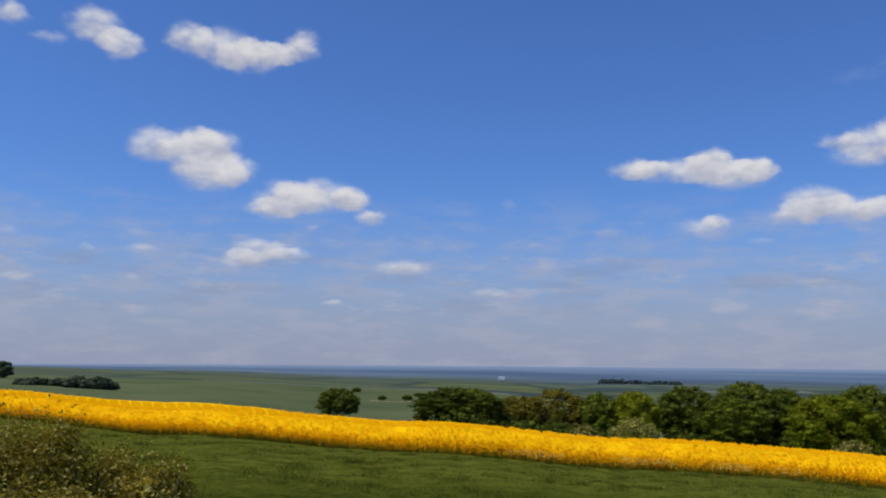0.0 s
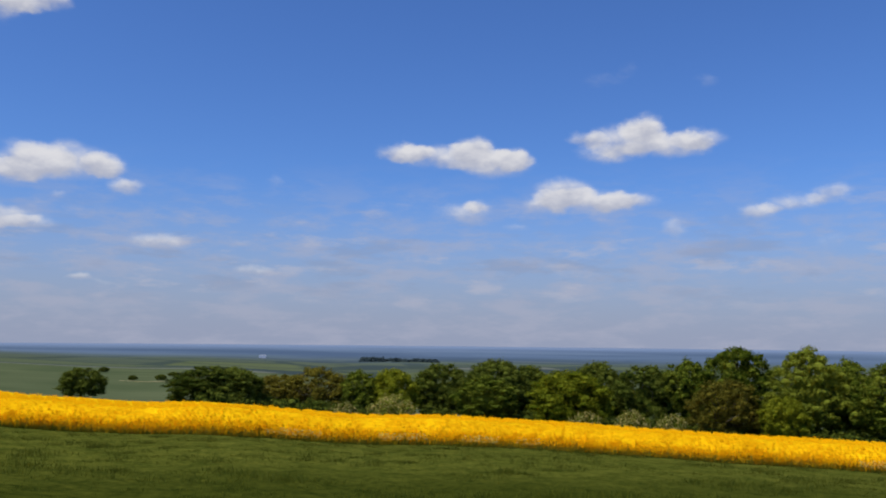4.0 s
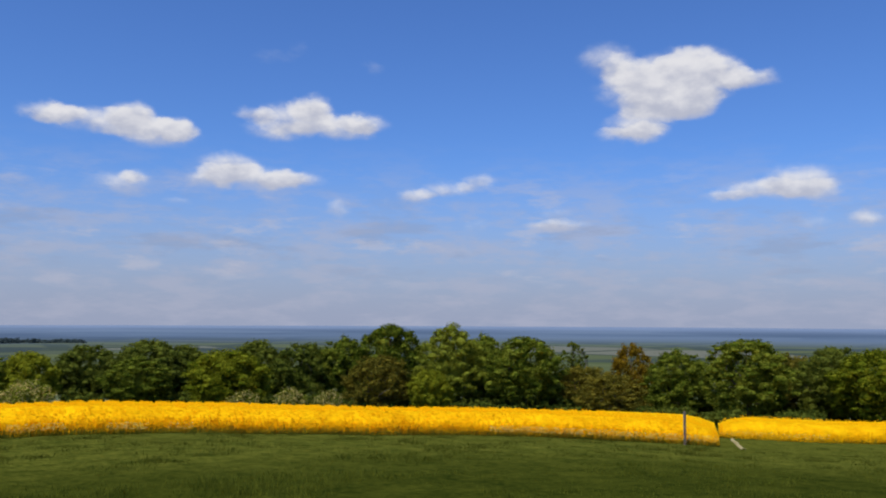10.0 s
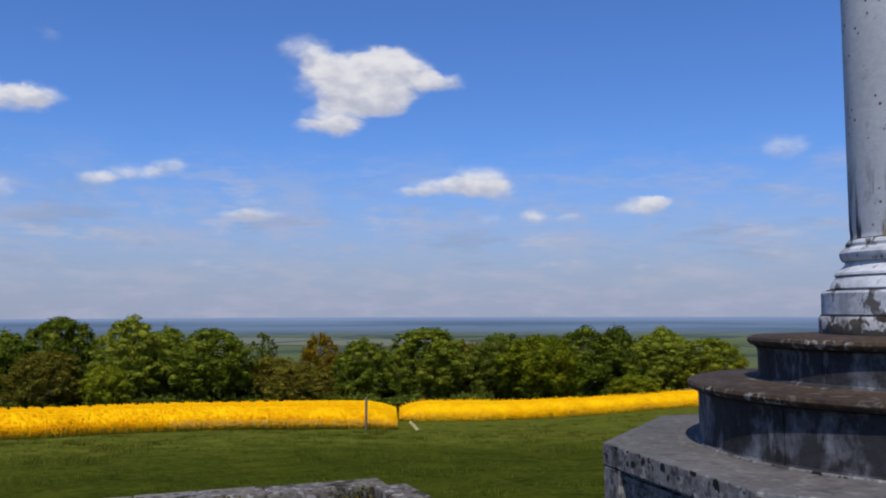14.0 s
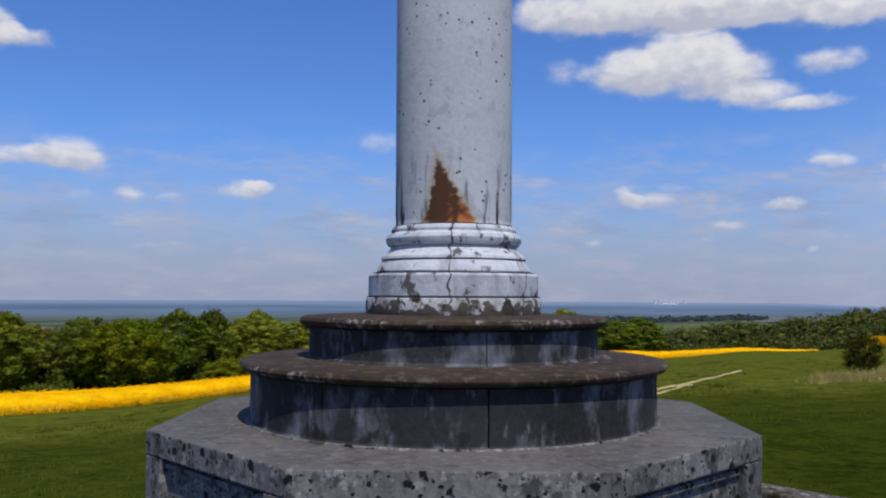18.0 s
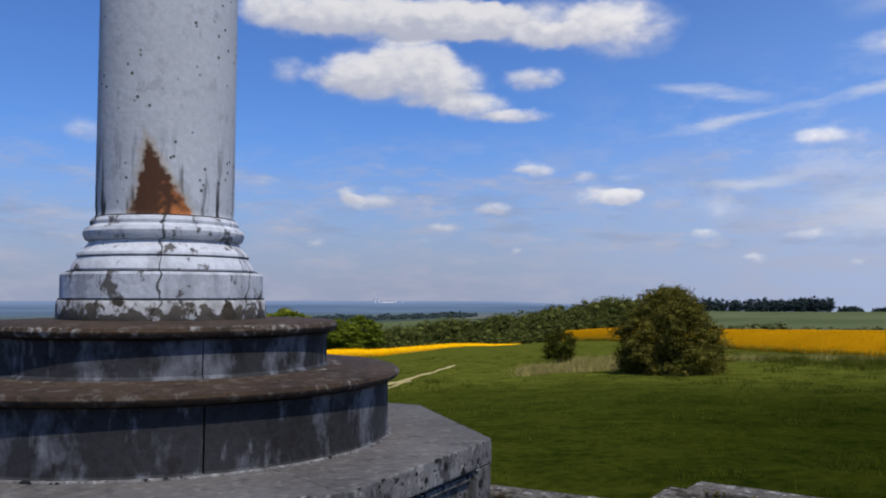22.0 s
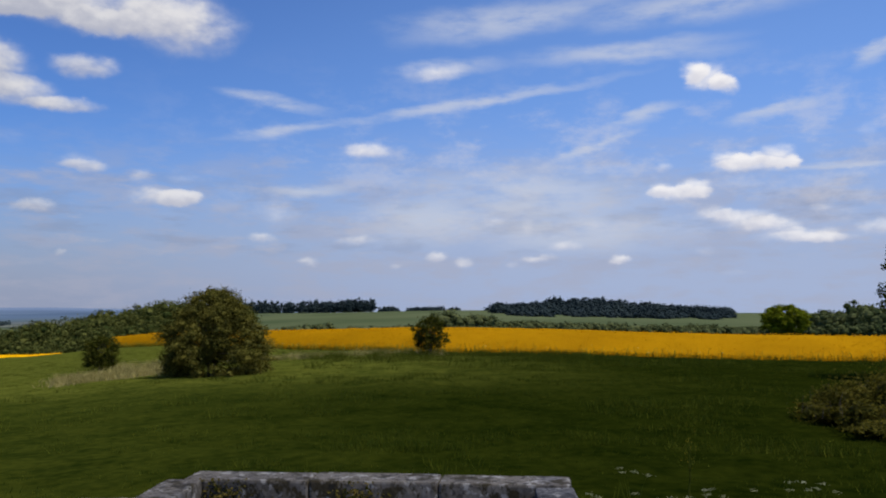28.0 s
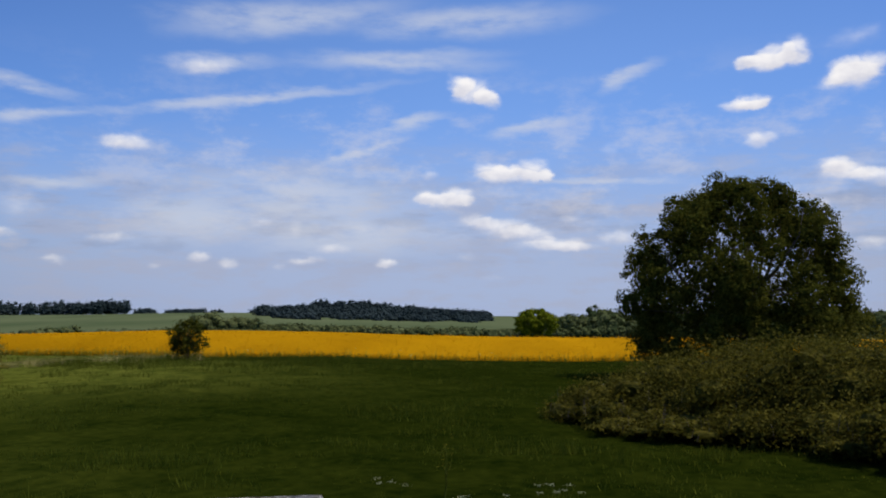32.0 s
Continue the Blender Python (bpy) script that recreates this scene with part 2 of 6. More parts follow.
def puff_field(name, rows):
    """A node group: a point of the sky in degrees (z = 1) -> the summed puffs: z is their depth, y / z how high in them it lies."""
    g = bpy.data.node_groups.new(name, "ShaderNodeTree")
    g.interface.new_socket("Place", in_out="INPUT", socket_type="NodeSocketVector")
    g.interface.new_socket("Puffs", in_out="OUTPUT", socket_type="NodeSocketVector")
    start, end = g.nodes.new("NodeGroupInput"), g.nodes.new("NodeGroupOutput")
    last, here = None, start.outputs[0]
    for i, (b, h, w, d, thick) in enumerate(rows):
        if i and i % 4 == 0:
            here = keep_order(g, here, last)
        m = g.nodes.new("ShaderNodeMapping")
        m.vector_type = "TEXTURE"
        m.inputs[1].default_value, m.inputs[3].default_value = (b, h, 0), (w, d, 1)
        join(g, here, m.inputs[0])
        dot = node(g, "ShaderNodeVectorMath", op="DOT_PRODUCT")
        join(g, m.outputs[0], dot.inputs[0]), join(g, m.outputs[0], dot.inputs[1])
        depth = node(g, "ShaderNodeMath", op="MULTIPLY_ADD", i1=-thick, i2=2 * thick, clamp=True)
        join(g, dot.outputs[1], depth.inputs[0])
        total = node(g, "ShaderNodeVectorMath", op="MULTIPLY_ADD", i2=(0, 0, 0))
        join(g, m.outputs[0], total.inputs[0]), join(g, depth.outputs[0], total.inputs[1])
        if last is not None:
            join(g, last, total.inputs[2])
        last = total.outputs[0]
    join(g, last, end.inputs[0])
    return g


def make_sky():
    world = bpy.data.worlds.new("sky")
    scene.world = world
    world.use_nodes = True
    t = world.node_tree
    t.nodes.clear()
    sky = t.nodes.new("ShaderNodeTexSky")
    sky.sky_type, sky.sun_disc = "NISHITA", False
    sky.sun_elevation, sky.sun_rotation = radians(SUN_HEIGHT), radians(SUN_BEARING)
    sky.altitude, sky.air_density, sky.dust_density, sky.ozone_density = 240, 1.0, 0.6, 3.0
    tint = node(t, "ShaderNodeMix", data_type="RGBA", blend="MULTIPLY", i0=1.0)
    tint.inputs[7].default_value = (0.61, 0.92, 1.49, 1)
    join(t, sky.outputs[0], tint.inputs[6])
    where = t.nodes.new("ShaderNodeTexCoord")
    parts = t.nodes.new("ShaderNodeSeparateXYZ")
    join(t, where.outputs["Generated"], parts.inputs[0])
    az = node(t, "ShaderNodeMath", op="ARCTAN2")
    join(t, parts.outputs[0], az.inputs[0]), join(t, parts.outputs[1], az.inputs[1])
    el = node(t, "ShaderNodeMath", op="ARCSINE")
    join(t, parts.outputs[2], el.inputs[0])
    pair = t.nodes.new("ShaderNodeCombineXYZ")
    join(t, az.outputs[0], pair.inputs[0]), join(t, el.outputs[0], pair.inputs[1])
    place = node(t, "ShaderNodeVectorMath", op="SCALE")
    join(t, pair.outputs[0], place.inputs[0])
    place.inputs[3].default_value = 180 / math.pi

    def noise_of(scale, detail, stretch, rough=0.55):
        m = node(t, "ShaderNodeMapping", i3=stretch)
        join(t, place.outputs[0], m.inputs[0])
        n = t.nodes.new("ShaderNodeTexNoise")
        n.inputs["Scale"].default_value, n.inputs["Detail"].default_value, n.inputs["Roughness"].default_value = scale, detail, rough
        join(t, m.outputs[0], n.inputs["Vector"])
        return n

    def shaken(n, amount):
        c = node(t, "ShaderNodeVectorMath", op="SUBTRACT", i1=(0.5, 0.5, 0.5))
        join(t, n.outputs["Color"], c.inputs[0])
        s = node(t, "ShaderNodeVectorMath", op="MULTIPLY", i1=amount)
        join(t, c.outputs[0], s.inputs[0])
        return s.outputs[0]

    def plus(a, b):
        n = node(t, "ShaderNodeVectorMath", op="ADD")
        join(t, a, n.inputs[0])
        if isinstance(b, tuple):
            n.inputs[1].default_value = b
        else:
            join(t, b, n.inputs[1])
        return n.outputs[0]

    def ramp(value, a, b, c=0.0, d=1.0, smooth=True):
        n = t.nodes.new("ShaderNodeMapRange")
        n.interpolation_type = "SMOOTHSTEP" if smooth else "LINEAR"
        for i, v in enumerate((a, b, c, d)):
            n.inputs[i + 1].default_value = v
        join(t, value, n.inputs[0])
        return n.outputs[0]

    def times(a, b):
        n = node(t, "ShaderNodeMath", op="MULTIPLY")
        join(t, a, n.inputs[0])
        if isinstance(b, float):
            n.inputs[1].default_value = b
        else:
            join(t, b, n.inputs[1])
        return n.outputs[0]

    billow = noise_of(0.5, 2.5, (1, 1.5, 1), 0.5)
    swell = node(t, "ShaderNodeVectorMath", op="SCALE")
    join(t, shaken(billow, (1.6, 1.1, 0)), swell.inputs[0]), join(t, ramp(parts.outputs[2], 0.06, 0.34, 0.7, 1.1), swell.inputs[3])
    bent = plus(place.outputs[0], swell.outputs[0])
    fine = noise_of(2.6, 4, (1, 1.4, 1), 0.6)
    bent = plus(bent, shaken(fine, (0.32, 0.24, 0)))
    first = t.nodes.new("ShaderNodeGroup")
    first.node_tree = puff_field("cumulus_field", CUMULUS)
    join(t, plus(bent, (0, 0, 1)), first.inputs[0])
    puffs = t.nodes.new("ShaderNodeSeparateXYZ")
    join(t, first.outputs[0], puffs.inputs[0])
    # frayed rims: the depth is eaten away by fine billows
    frayed = noise_of(0.8, 4.5, (1, 1.6, 1), 0.52)
    eaten = node(t, "ShaderNodeMath", op="MULTIPLY_ADD", i1=1.15)
    centred = node(t, "ShaderNodeMath", op="SUBTRACT", i1=0.5)
    join(t, frayed.outputs["Fac"], centred.inputs[0])
    join(t, centred.outputs[0], eaten.inputs[0]), join(t, puffs.outputs[2], eaten.inputs[2])
    cover = times(ramp(eaten.outputs[0], -0.2, 1.5), ramp(puffs.outputs[2], 0.0, 0.95))
    depth = node(t, "ShaderNodeMath", op="MAXIMUM", i1=0.05)
    join(t, puffs.outputs[2], depth.inputs[0])
    rise = node(t, "ShaderNodeMath", op="DIVIDE")
    join(t, puffs.outputs[1], rise.inputs[0]), join(t, depth.outputs[0], rise.inputs[1])
    lit = node(t, "ShaderNodeMath", op="MULTIPLY_ADD", i1=1.3)
    join(t, centred.outputs[0], lit.inputs[0]), join(t, rise.outputs[0], lit.inputs[2])
    light = ramp(lit.outputs[0], -0.55, 0.5)
    # streaks of high cloud
    silk = cloud_field("streak_field", WISPS, True)
    combed = noise_of(0.5, 5, (0.5, 1.6, 1), 0.6)
    drawn = t.nodes.new("ShaderNodeGroup")
    drawn.node_tree = silk
    join(t, plus(place.outputs[0], shaken(combed, (4.0, 1.2, 0))), drawn.inputs[0])
    wisp = times(ramp(drawn.outputs[0], 1.6, 0.1), ramp(combed.outputs["Fac"], 0.15, 0.62))
    gauze = t.nodes.new("ShaderNodeGroup")
    gauze.node_tree = cloud_field("veil_field", VEIL, False)
    join(t, place.outputs[0], gauze.inputs[0])
    thin = ramp(gauze.outputs[0], 1.0, 0.0)
    # thin flat layers towards the skyline
    layers = noise_of(0.22, 6, (1, 3.4, 1), 0.62)
    veil = times(times(ramp(layers.outputs["Fac"], 0.42, 0.66), ramp(parts.outputs[2], 0.22, 0.09)), 0.5)

    def over(base, colour, amount, strength=1.0):
        n = node(t, "ShaderNodeMix", data_type="RGBA")
        join(t, times(amount, strength), n.inputs[0])
        join(t, base, n.inputs[6])
        if isinstance(colour, tuple):
            n.inputs[7].default_value = colour
        else:
            join(t, colour, n.inputs[7])
        return n.outputs[2]

    hue = node(t, "ShaderNodeMix", data_type="RGBA")
    join(t, light, hue.inputs[0])
    # the clouds thin out and whiten towards the sun's side
    for slot, cool, bright in ((6, (5.2, 5.4, 6.4, 1), (8.3, 8.2, 8.9, 1)), (7, (8.5, 8.4, 8.6, 1), (11.6, 11.2, 11.0, 1))):
        shade = node(t, "ShaderNodeMix", data_type="RGBA")
        join(t, ramp(gauze.outputs[0], 1.0, 0.35), shade.inputs[0])
        shade.inputs[6].default_value, shade.inputs[7].default_value = cool, bright
        join(t, shade.outputs[2], hue.inputs[slot])
    haze = (3.5, 3.9, 5.4, 1)
    colour = over(tint.outputs[2], haze, ramp(parts.outputs[2], 0.2, -0.01), 0.92)
    colour = over(colour, (3.5, 6.2, 12.4, 1), thin, 0.41)
    colour = over(colour, (4.7, 5.6, 7.9, 1), times(ramp(gauze.outputs[0], 1.0, 0.3), ramp(parts.outputs[2], 0.24, 0.0)), 0.8)
    colour = over(colour, (4.6, 4.8, 6.1, 1), veil)
    # flat grey undersides of far cloud streets
    under = noise_of(0.16, 5, (1, 4.5, 1), 0.6)
    street = times(times(ramp(under.outputs["Fac"], 0.50, 0.66), ramp(parts.outputs[2], 0.03, 0.07)), ramp(parts.outputs[2], 0.17, 0.10))
    colour = over(colour, (3.0, 3.5, 5.0, 1), street, 0.38)
    tops = noise_of(0.2, 6, (1, 3.6, 1), 0.6)
    bright = times(times(ramp(tops.outputs["Fac"], 0.54, 0.70), ramp(parts.outputs[2], 0.02, 0.06)), ramp(parts.outputs[2], 0.20, 0.11))
    colour = over(colour, (5.4, 5.5, 6.6, 1), bright, 0.5)
    colour = over(colour, (7.2, 7.6, 8.6, 1), wisp, 0.62)
    # torn half-formed cloud in the southern sky
    torn = noise_of(0.2, 7, (1, 2.0, 1), 0.66)
    band = times(ramp(parts.outputs[2], 0.04, 0.11), ramp(parts.outputs[2], 0.30, 0.16))
    colour = over(colour, (7.4, 7.5, 8.5, 1), times(times(band, ramp(gauze.outputs[0], 0.9, 0.3)), ramp(torn.outputs["Fac"], 0.46, 0.70)), 0.45)
    cumulus = over(colour, hue.outputs[2], cover, 0.95)
    mixed = node(t, "ShaderNodeMix", data_type="RGBA")
    join(t, ramp(parts.outputs[2], 0.02, 0.20, 0.75, 1.0), mixed.inputs[0])
    join(t, colour, mixed.inputs[6]), join(t, cumulus, mixed.inputs[7])
    back = t.nodes.new("ShaderNodeBackground")
    back.inputs[1].default_value = 0.09
    join(t, mixed.outputs[2], back.inputs[0])
    out = t.nodes.new("ShaderNodeOutputWorld")
    join(t, back.outputs[0], out.inputs[0])
    world.cycles.sampling_method = "MANUAL"
    world.cycles.sample_map_resolution = 512


make_sky()
sun = new("sun", bpy.data.lights.new("sun", "SUN"))
sun.data.energy, sun.data.angle, sun.data.color = 3.6, radians(0.53), (1.0, 0.95, 0.87)
sb, sh = radians(SUN_BEARING), radians(SUN_HEIGHT)
sun.matrix_world = look((math.sin(sb) * math.cos(sh) * 50, math.cos(sb) * math.cos(sh) * 50, math.sin(sh) * 50), (0, 0, 0))

# ---- materials ----
def surface(name, dark, light, scale, rough=0.85, bump=0.3, grain=None, island=0.0, own=0.0, thin=0.0, spec=None, coords="Object", lumps=0.0, span=0.25, grit=0.6):
    """A dull surface whose colour wanders between two tones at two scales; island / own: change from piece to piece."""
    m = bpy.data.materials.new(name)
    m.use_nodes = True
    t = m.node_tree
    p = t.nodes["Principled BSDF"]
    p.inputs["Roughness"].default_value = rough
    p.inputs["Specular IOR Level"].default_value = (0.0 if thin or scale < 0.4 else 0.3) if spec is None else spec
    tc = t.nodes.new("ShaderNodeTexCoord")
    wide = t.nodes.new("ShaderNodeTexNoise")
    wide.inputs["Scale"].default_value, wide.inputs["Detail"].default_value, wide.inputs["Roughness"].default_value = scale, 6, 0.65
    close = t.nodes.new("ShaderNodeTexNoise")
    close.inputs["Scale"].default_value, close.inputs["Detail"].default_value = grain or scale * 9, 4
    join(t, tc.outputs[coords], wide.inputs["Vector"]), join(t, tc.outputs[coords], close.inputs["Vector"])
    mixed = node(t, "ShaderNodeMath", op="MULTIPLY_ADD", i1=grit, i2=-grit / 2)
    join(t, close.outputs["Fac"], mixed.inputs[0])
    total = node(t, "ShaderNodeMath", op="ADD")
    join(t, wide.outputs["Fac"], total.inputs[0]), join(t, mixed.outputs[0], total.inputs[1])
    value = total.outputs[0]
    for kind, weight in (("Geometry", island), ("Object", own)):
        if weight:
            if kind == "Geometry":
                source = t.nodes.new("ShaderNodeNewGeometry").outputs["Random Per Island"]
            else:
                source = t.nodes.new("ShaderNodeObjectInfo").outputs["Random"]
            shift = node(t, "ShaderNodeMath", op="MULTIPLY_ADD", i1=weight, i2=-weight / 2)
            join(t, source, shift.inputs[0])
            more = node(t, "ShaderNodeMath", op="ADD")
            join(t, value, more.inputs[0]), join(t, shift.outputs[0], more.inputs[1])
            value = more.outputs[0]
    r = t.nodes.new("ShaderNodeMapRange")
    r.inputs[1].default_value, r.inputs[2].default_value = 0.5 - span, 0.5 + span
    join(t, value, r.inputs[0])
    c = node(t, "ShaderNodeMix", data_type="RGBA")
    c.inputs[6].default_value, c.inputs[7].default_value = (*dark, 1), (*light, 1)
    join(t, r.outputs[0], c.inputs[0])
    join(t, c.outputs[2], p.inputs["Base Color"])
    if bump:
        b = t.nodes.new("ShaderNodeBump")
        b.inputs["Strength"].default_value, b.inputs["Distance"].default_value = bump, 0.02
        join(t, close.outputs["Fac"], b.inputs["Height"])
        join(t, b.outputs[0], p.inputs["Normal"])
        if lumps:
            # tussocks
            big = t.nodes.new("ShaderNodeTexNoise")
            big.inputs["Scale"].default_value, big.inputs["Detail"].default_value = 1.5, 3
            join(t, tc.outputs[coords], big.inputs["Vector"])
            b2 = t.nodes.new("ShaderNodeBump")
            b2.inputs["Strength"].default_value, b2.inputs["Distance"].default_value = lumps, 0.2
            join(t, big.outputs["Fac"], b2.inputs["Height"])
            join(t, b2.outputs[0], b.inputs["Normal"])
    if thin:
        glow = t.nodes.new("ShaderNodeBsdfTranslucent")
        join(t, c.outputs[2], glow.inputs[0])
        mx = t.nodes.new("ShaderNodeMixShader")
        mx.inputs[0].default_value = thin
        join(t, p.outputs[0], mx.inputs[1]), join(t, glow.outputs[0], mx.inputs[2])
        join(t, mx.outputs[0], t.nodes["Material Output"].inputs[0])
    return m


def paint_turf_light(m, colour_a, colour_b, x0, x1):
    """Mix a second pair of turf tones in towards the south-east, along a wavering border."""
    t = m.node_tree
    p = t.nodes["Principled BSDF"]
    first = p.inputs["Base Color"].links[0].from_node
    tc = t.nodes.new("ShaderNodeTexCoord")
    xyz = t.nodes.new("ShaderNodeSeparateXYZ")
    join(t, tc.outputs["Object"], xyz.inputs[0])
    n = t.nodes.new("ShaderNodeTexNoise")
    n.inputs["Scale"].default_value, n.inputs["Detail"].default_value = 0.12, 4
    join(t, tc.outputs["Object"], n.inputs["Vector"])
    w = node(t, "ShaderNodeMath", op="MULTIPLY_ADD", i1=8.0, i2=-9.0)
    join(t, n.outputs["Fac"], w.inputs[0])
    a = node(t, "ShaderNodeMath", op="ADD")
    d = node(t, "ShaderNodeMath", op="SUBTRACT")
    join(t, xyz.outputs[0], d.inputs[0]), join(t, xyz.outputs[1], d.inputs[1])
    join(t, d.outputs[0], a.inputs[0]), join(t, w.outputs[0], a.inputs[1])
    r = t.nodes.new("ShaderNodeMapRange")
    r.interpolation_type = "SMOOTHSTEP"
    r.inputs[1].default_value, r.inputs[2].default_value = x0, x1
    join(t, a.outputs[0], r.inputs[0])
    # this darker pair puts shade on the south-eastern lawn into the turf colour
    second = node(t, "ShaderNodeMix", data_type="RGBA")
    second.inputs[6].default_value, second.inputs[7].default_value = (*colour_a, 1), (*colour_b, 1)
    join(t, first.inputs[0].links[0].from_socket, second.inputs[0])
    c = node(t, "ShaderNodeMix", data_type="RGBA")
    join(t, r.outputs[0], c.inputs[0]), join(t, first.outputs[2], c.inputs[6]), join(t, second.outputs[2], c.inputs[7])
    # further from the stones, low-angle sheen on the grass is painted in paler tones
    far = node(t, "ShaderNodeVectorMath", op="LENGTH")
    join(t, tc.outputs["Object"], far.inputs[0])
    ring = node(t, "ShaderNodeMath", op="ADD")
    join(t, far.outputs[1], ring.inputs[0]), join(t, w.outputs[0], ring.inputs[1])
    q = t.nodes.new("ShaderNodeMapRange")
    q.interpolation_type = "SMOOTHSTEP"
    for i, v in enumerate((7.0, 18.0, 0.0, 0.9)):
        q.inputs[i + 1].default_value = v
    join(t, ring.outputs[0], q.inputs[0])
    rest = node(t, "ShaderNodeMath", op="SUBTRACT", i0=1.0)
    shade_fac = t.nodes.new("ShaderNodeMapRange")
    shade_fac.interpolation_type = "SMOOTHSTEP"
    shade_fac.inputs[1].default_value, shade_fac.inputs[2].default_value = x0 + 9.0, x1 + 7.0
    join(t, a.outputs[0], shade_fac.inputs[0])
    join(t, shade_fac.outputs[0], rest.inputs[1])
    both = node(t, "ShaderNodeMath", op="MULTIPLY")
    join(t, q.outputs[0], both.inputs[0]), join(t, rest.outputs[0], both.inputs[1])
    dry = node(t, "ShaderNodeMix", data_type="RGBA")
    dry.inputs[6].default_value, dry.inputs[7].default_value = (0.028, 0.038, 0.004, 1), (0.125, 0.123, 0.016, 1)
    join(t, first.inputs[0].links[0].from_socket, dry.inputs[0])
    final = node(t, "ShaderNodeMix", data_type="RGBA")
    join(t, both.outputs[0], final.inputs[0]), join(t, c.outputs[2], final.inputs[6]), join(t, dry.outputs[2], final.inputs[7])
    c = final
    join(t, c.outputs[2], p.inputs["Base Color"])
    # grass tips catch the light at a low angle
    p.inputs["Sheen Weight"].default_value, p.inputs["Sheen Roughness"].default_value = 1.0, 0.6
    join(t, c.outputs[2], p.inputs["Sheen Tint"])
    return m


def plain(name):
    """Far farmland: a patchwork of fields with dark hedges and woods between them, blue-green haze painted in towards
    the skyline.
    """
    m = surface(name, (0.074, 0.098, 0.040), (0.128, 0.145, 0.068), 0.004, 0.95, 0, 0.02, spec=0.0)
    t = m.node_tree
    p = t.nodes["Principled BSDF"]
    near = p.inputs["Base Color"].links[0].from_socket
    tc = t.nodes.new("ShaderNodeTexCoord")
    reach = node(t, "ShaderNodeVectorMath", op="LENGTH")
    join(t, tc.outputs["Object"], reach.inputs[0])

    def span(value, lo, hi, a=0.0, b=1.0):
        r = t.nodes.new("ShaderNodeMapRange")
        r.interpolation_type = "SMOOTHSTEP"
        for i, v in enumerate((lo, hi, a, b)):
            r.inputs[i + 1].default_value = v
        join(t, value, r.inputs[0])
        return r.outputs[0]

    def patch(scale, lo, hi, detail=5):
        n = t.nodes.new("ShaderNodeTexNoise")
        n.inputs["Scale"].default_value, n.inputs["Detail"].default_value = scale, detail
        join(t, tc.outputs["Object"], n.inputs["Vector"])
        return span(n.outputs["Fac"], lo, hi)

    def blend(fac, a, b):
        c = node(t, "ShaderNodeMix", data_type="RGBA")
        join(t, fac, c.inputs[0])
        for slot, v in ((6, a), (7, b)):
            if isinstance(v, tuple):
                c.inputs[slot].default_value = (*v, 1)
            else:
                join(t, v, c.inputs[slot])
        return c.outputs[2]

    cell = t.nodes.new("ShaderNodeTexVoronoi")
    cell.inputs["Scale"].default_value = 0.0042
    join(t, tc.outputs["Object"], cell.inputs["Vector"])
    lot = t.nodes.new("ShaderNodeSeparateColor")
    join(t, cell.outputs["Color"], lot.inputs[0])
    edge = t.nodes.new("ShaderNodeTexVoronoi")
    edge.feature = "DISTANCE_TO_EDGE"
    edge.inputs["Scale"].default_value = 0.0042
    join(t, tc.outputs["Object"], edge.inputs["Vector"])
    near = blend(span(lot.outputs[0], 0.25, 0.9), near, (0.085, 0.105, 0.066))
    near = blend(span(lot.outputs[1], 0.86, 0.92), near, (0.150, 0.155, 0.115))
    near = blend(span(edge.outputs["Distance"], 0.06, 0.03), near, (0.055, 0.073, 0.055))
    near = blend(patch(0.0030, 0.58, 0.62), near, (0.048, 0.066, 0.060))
    # haze put into the colour: bluer, then paler with reach
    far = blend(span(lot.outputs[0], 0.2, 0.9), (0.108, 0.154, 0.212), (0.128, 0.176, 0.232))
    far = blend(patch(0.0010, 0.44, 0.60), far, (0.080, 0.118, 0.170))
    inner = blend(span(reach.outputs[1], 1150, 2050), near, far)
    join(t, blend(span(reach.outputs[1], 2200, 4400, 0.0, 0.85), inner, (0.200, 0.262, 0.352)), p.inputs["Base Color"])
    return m


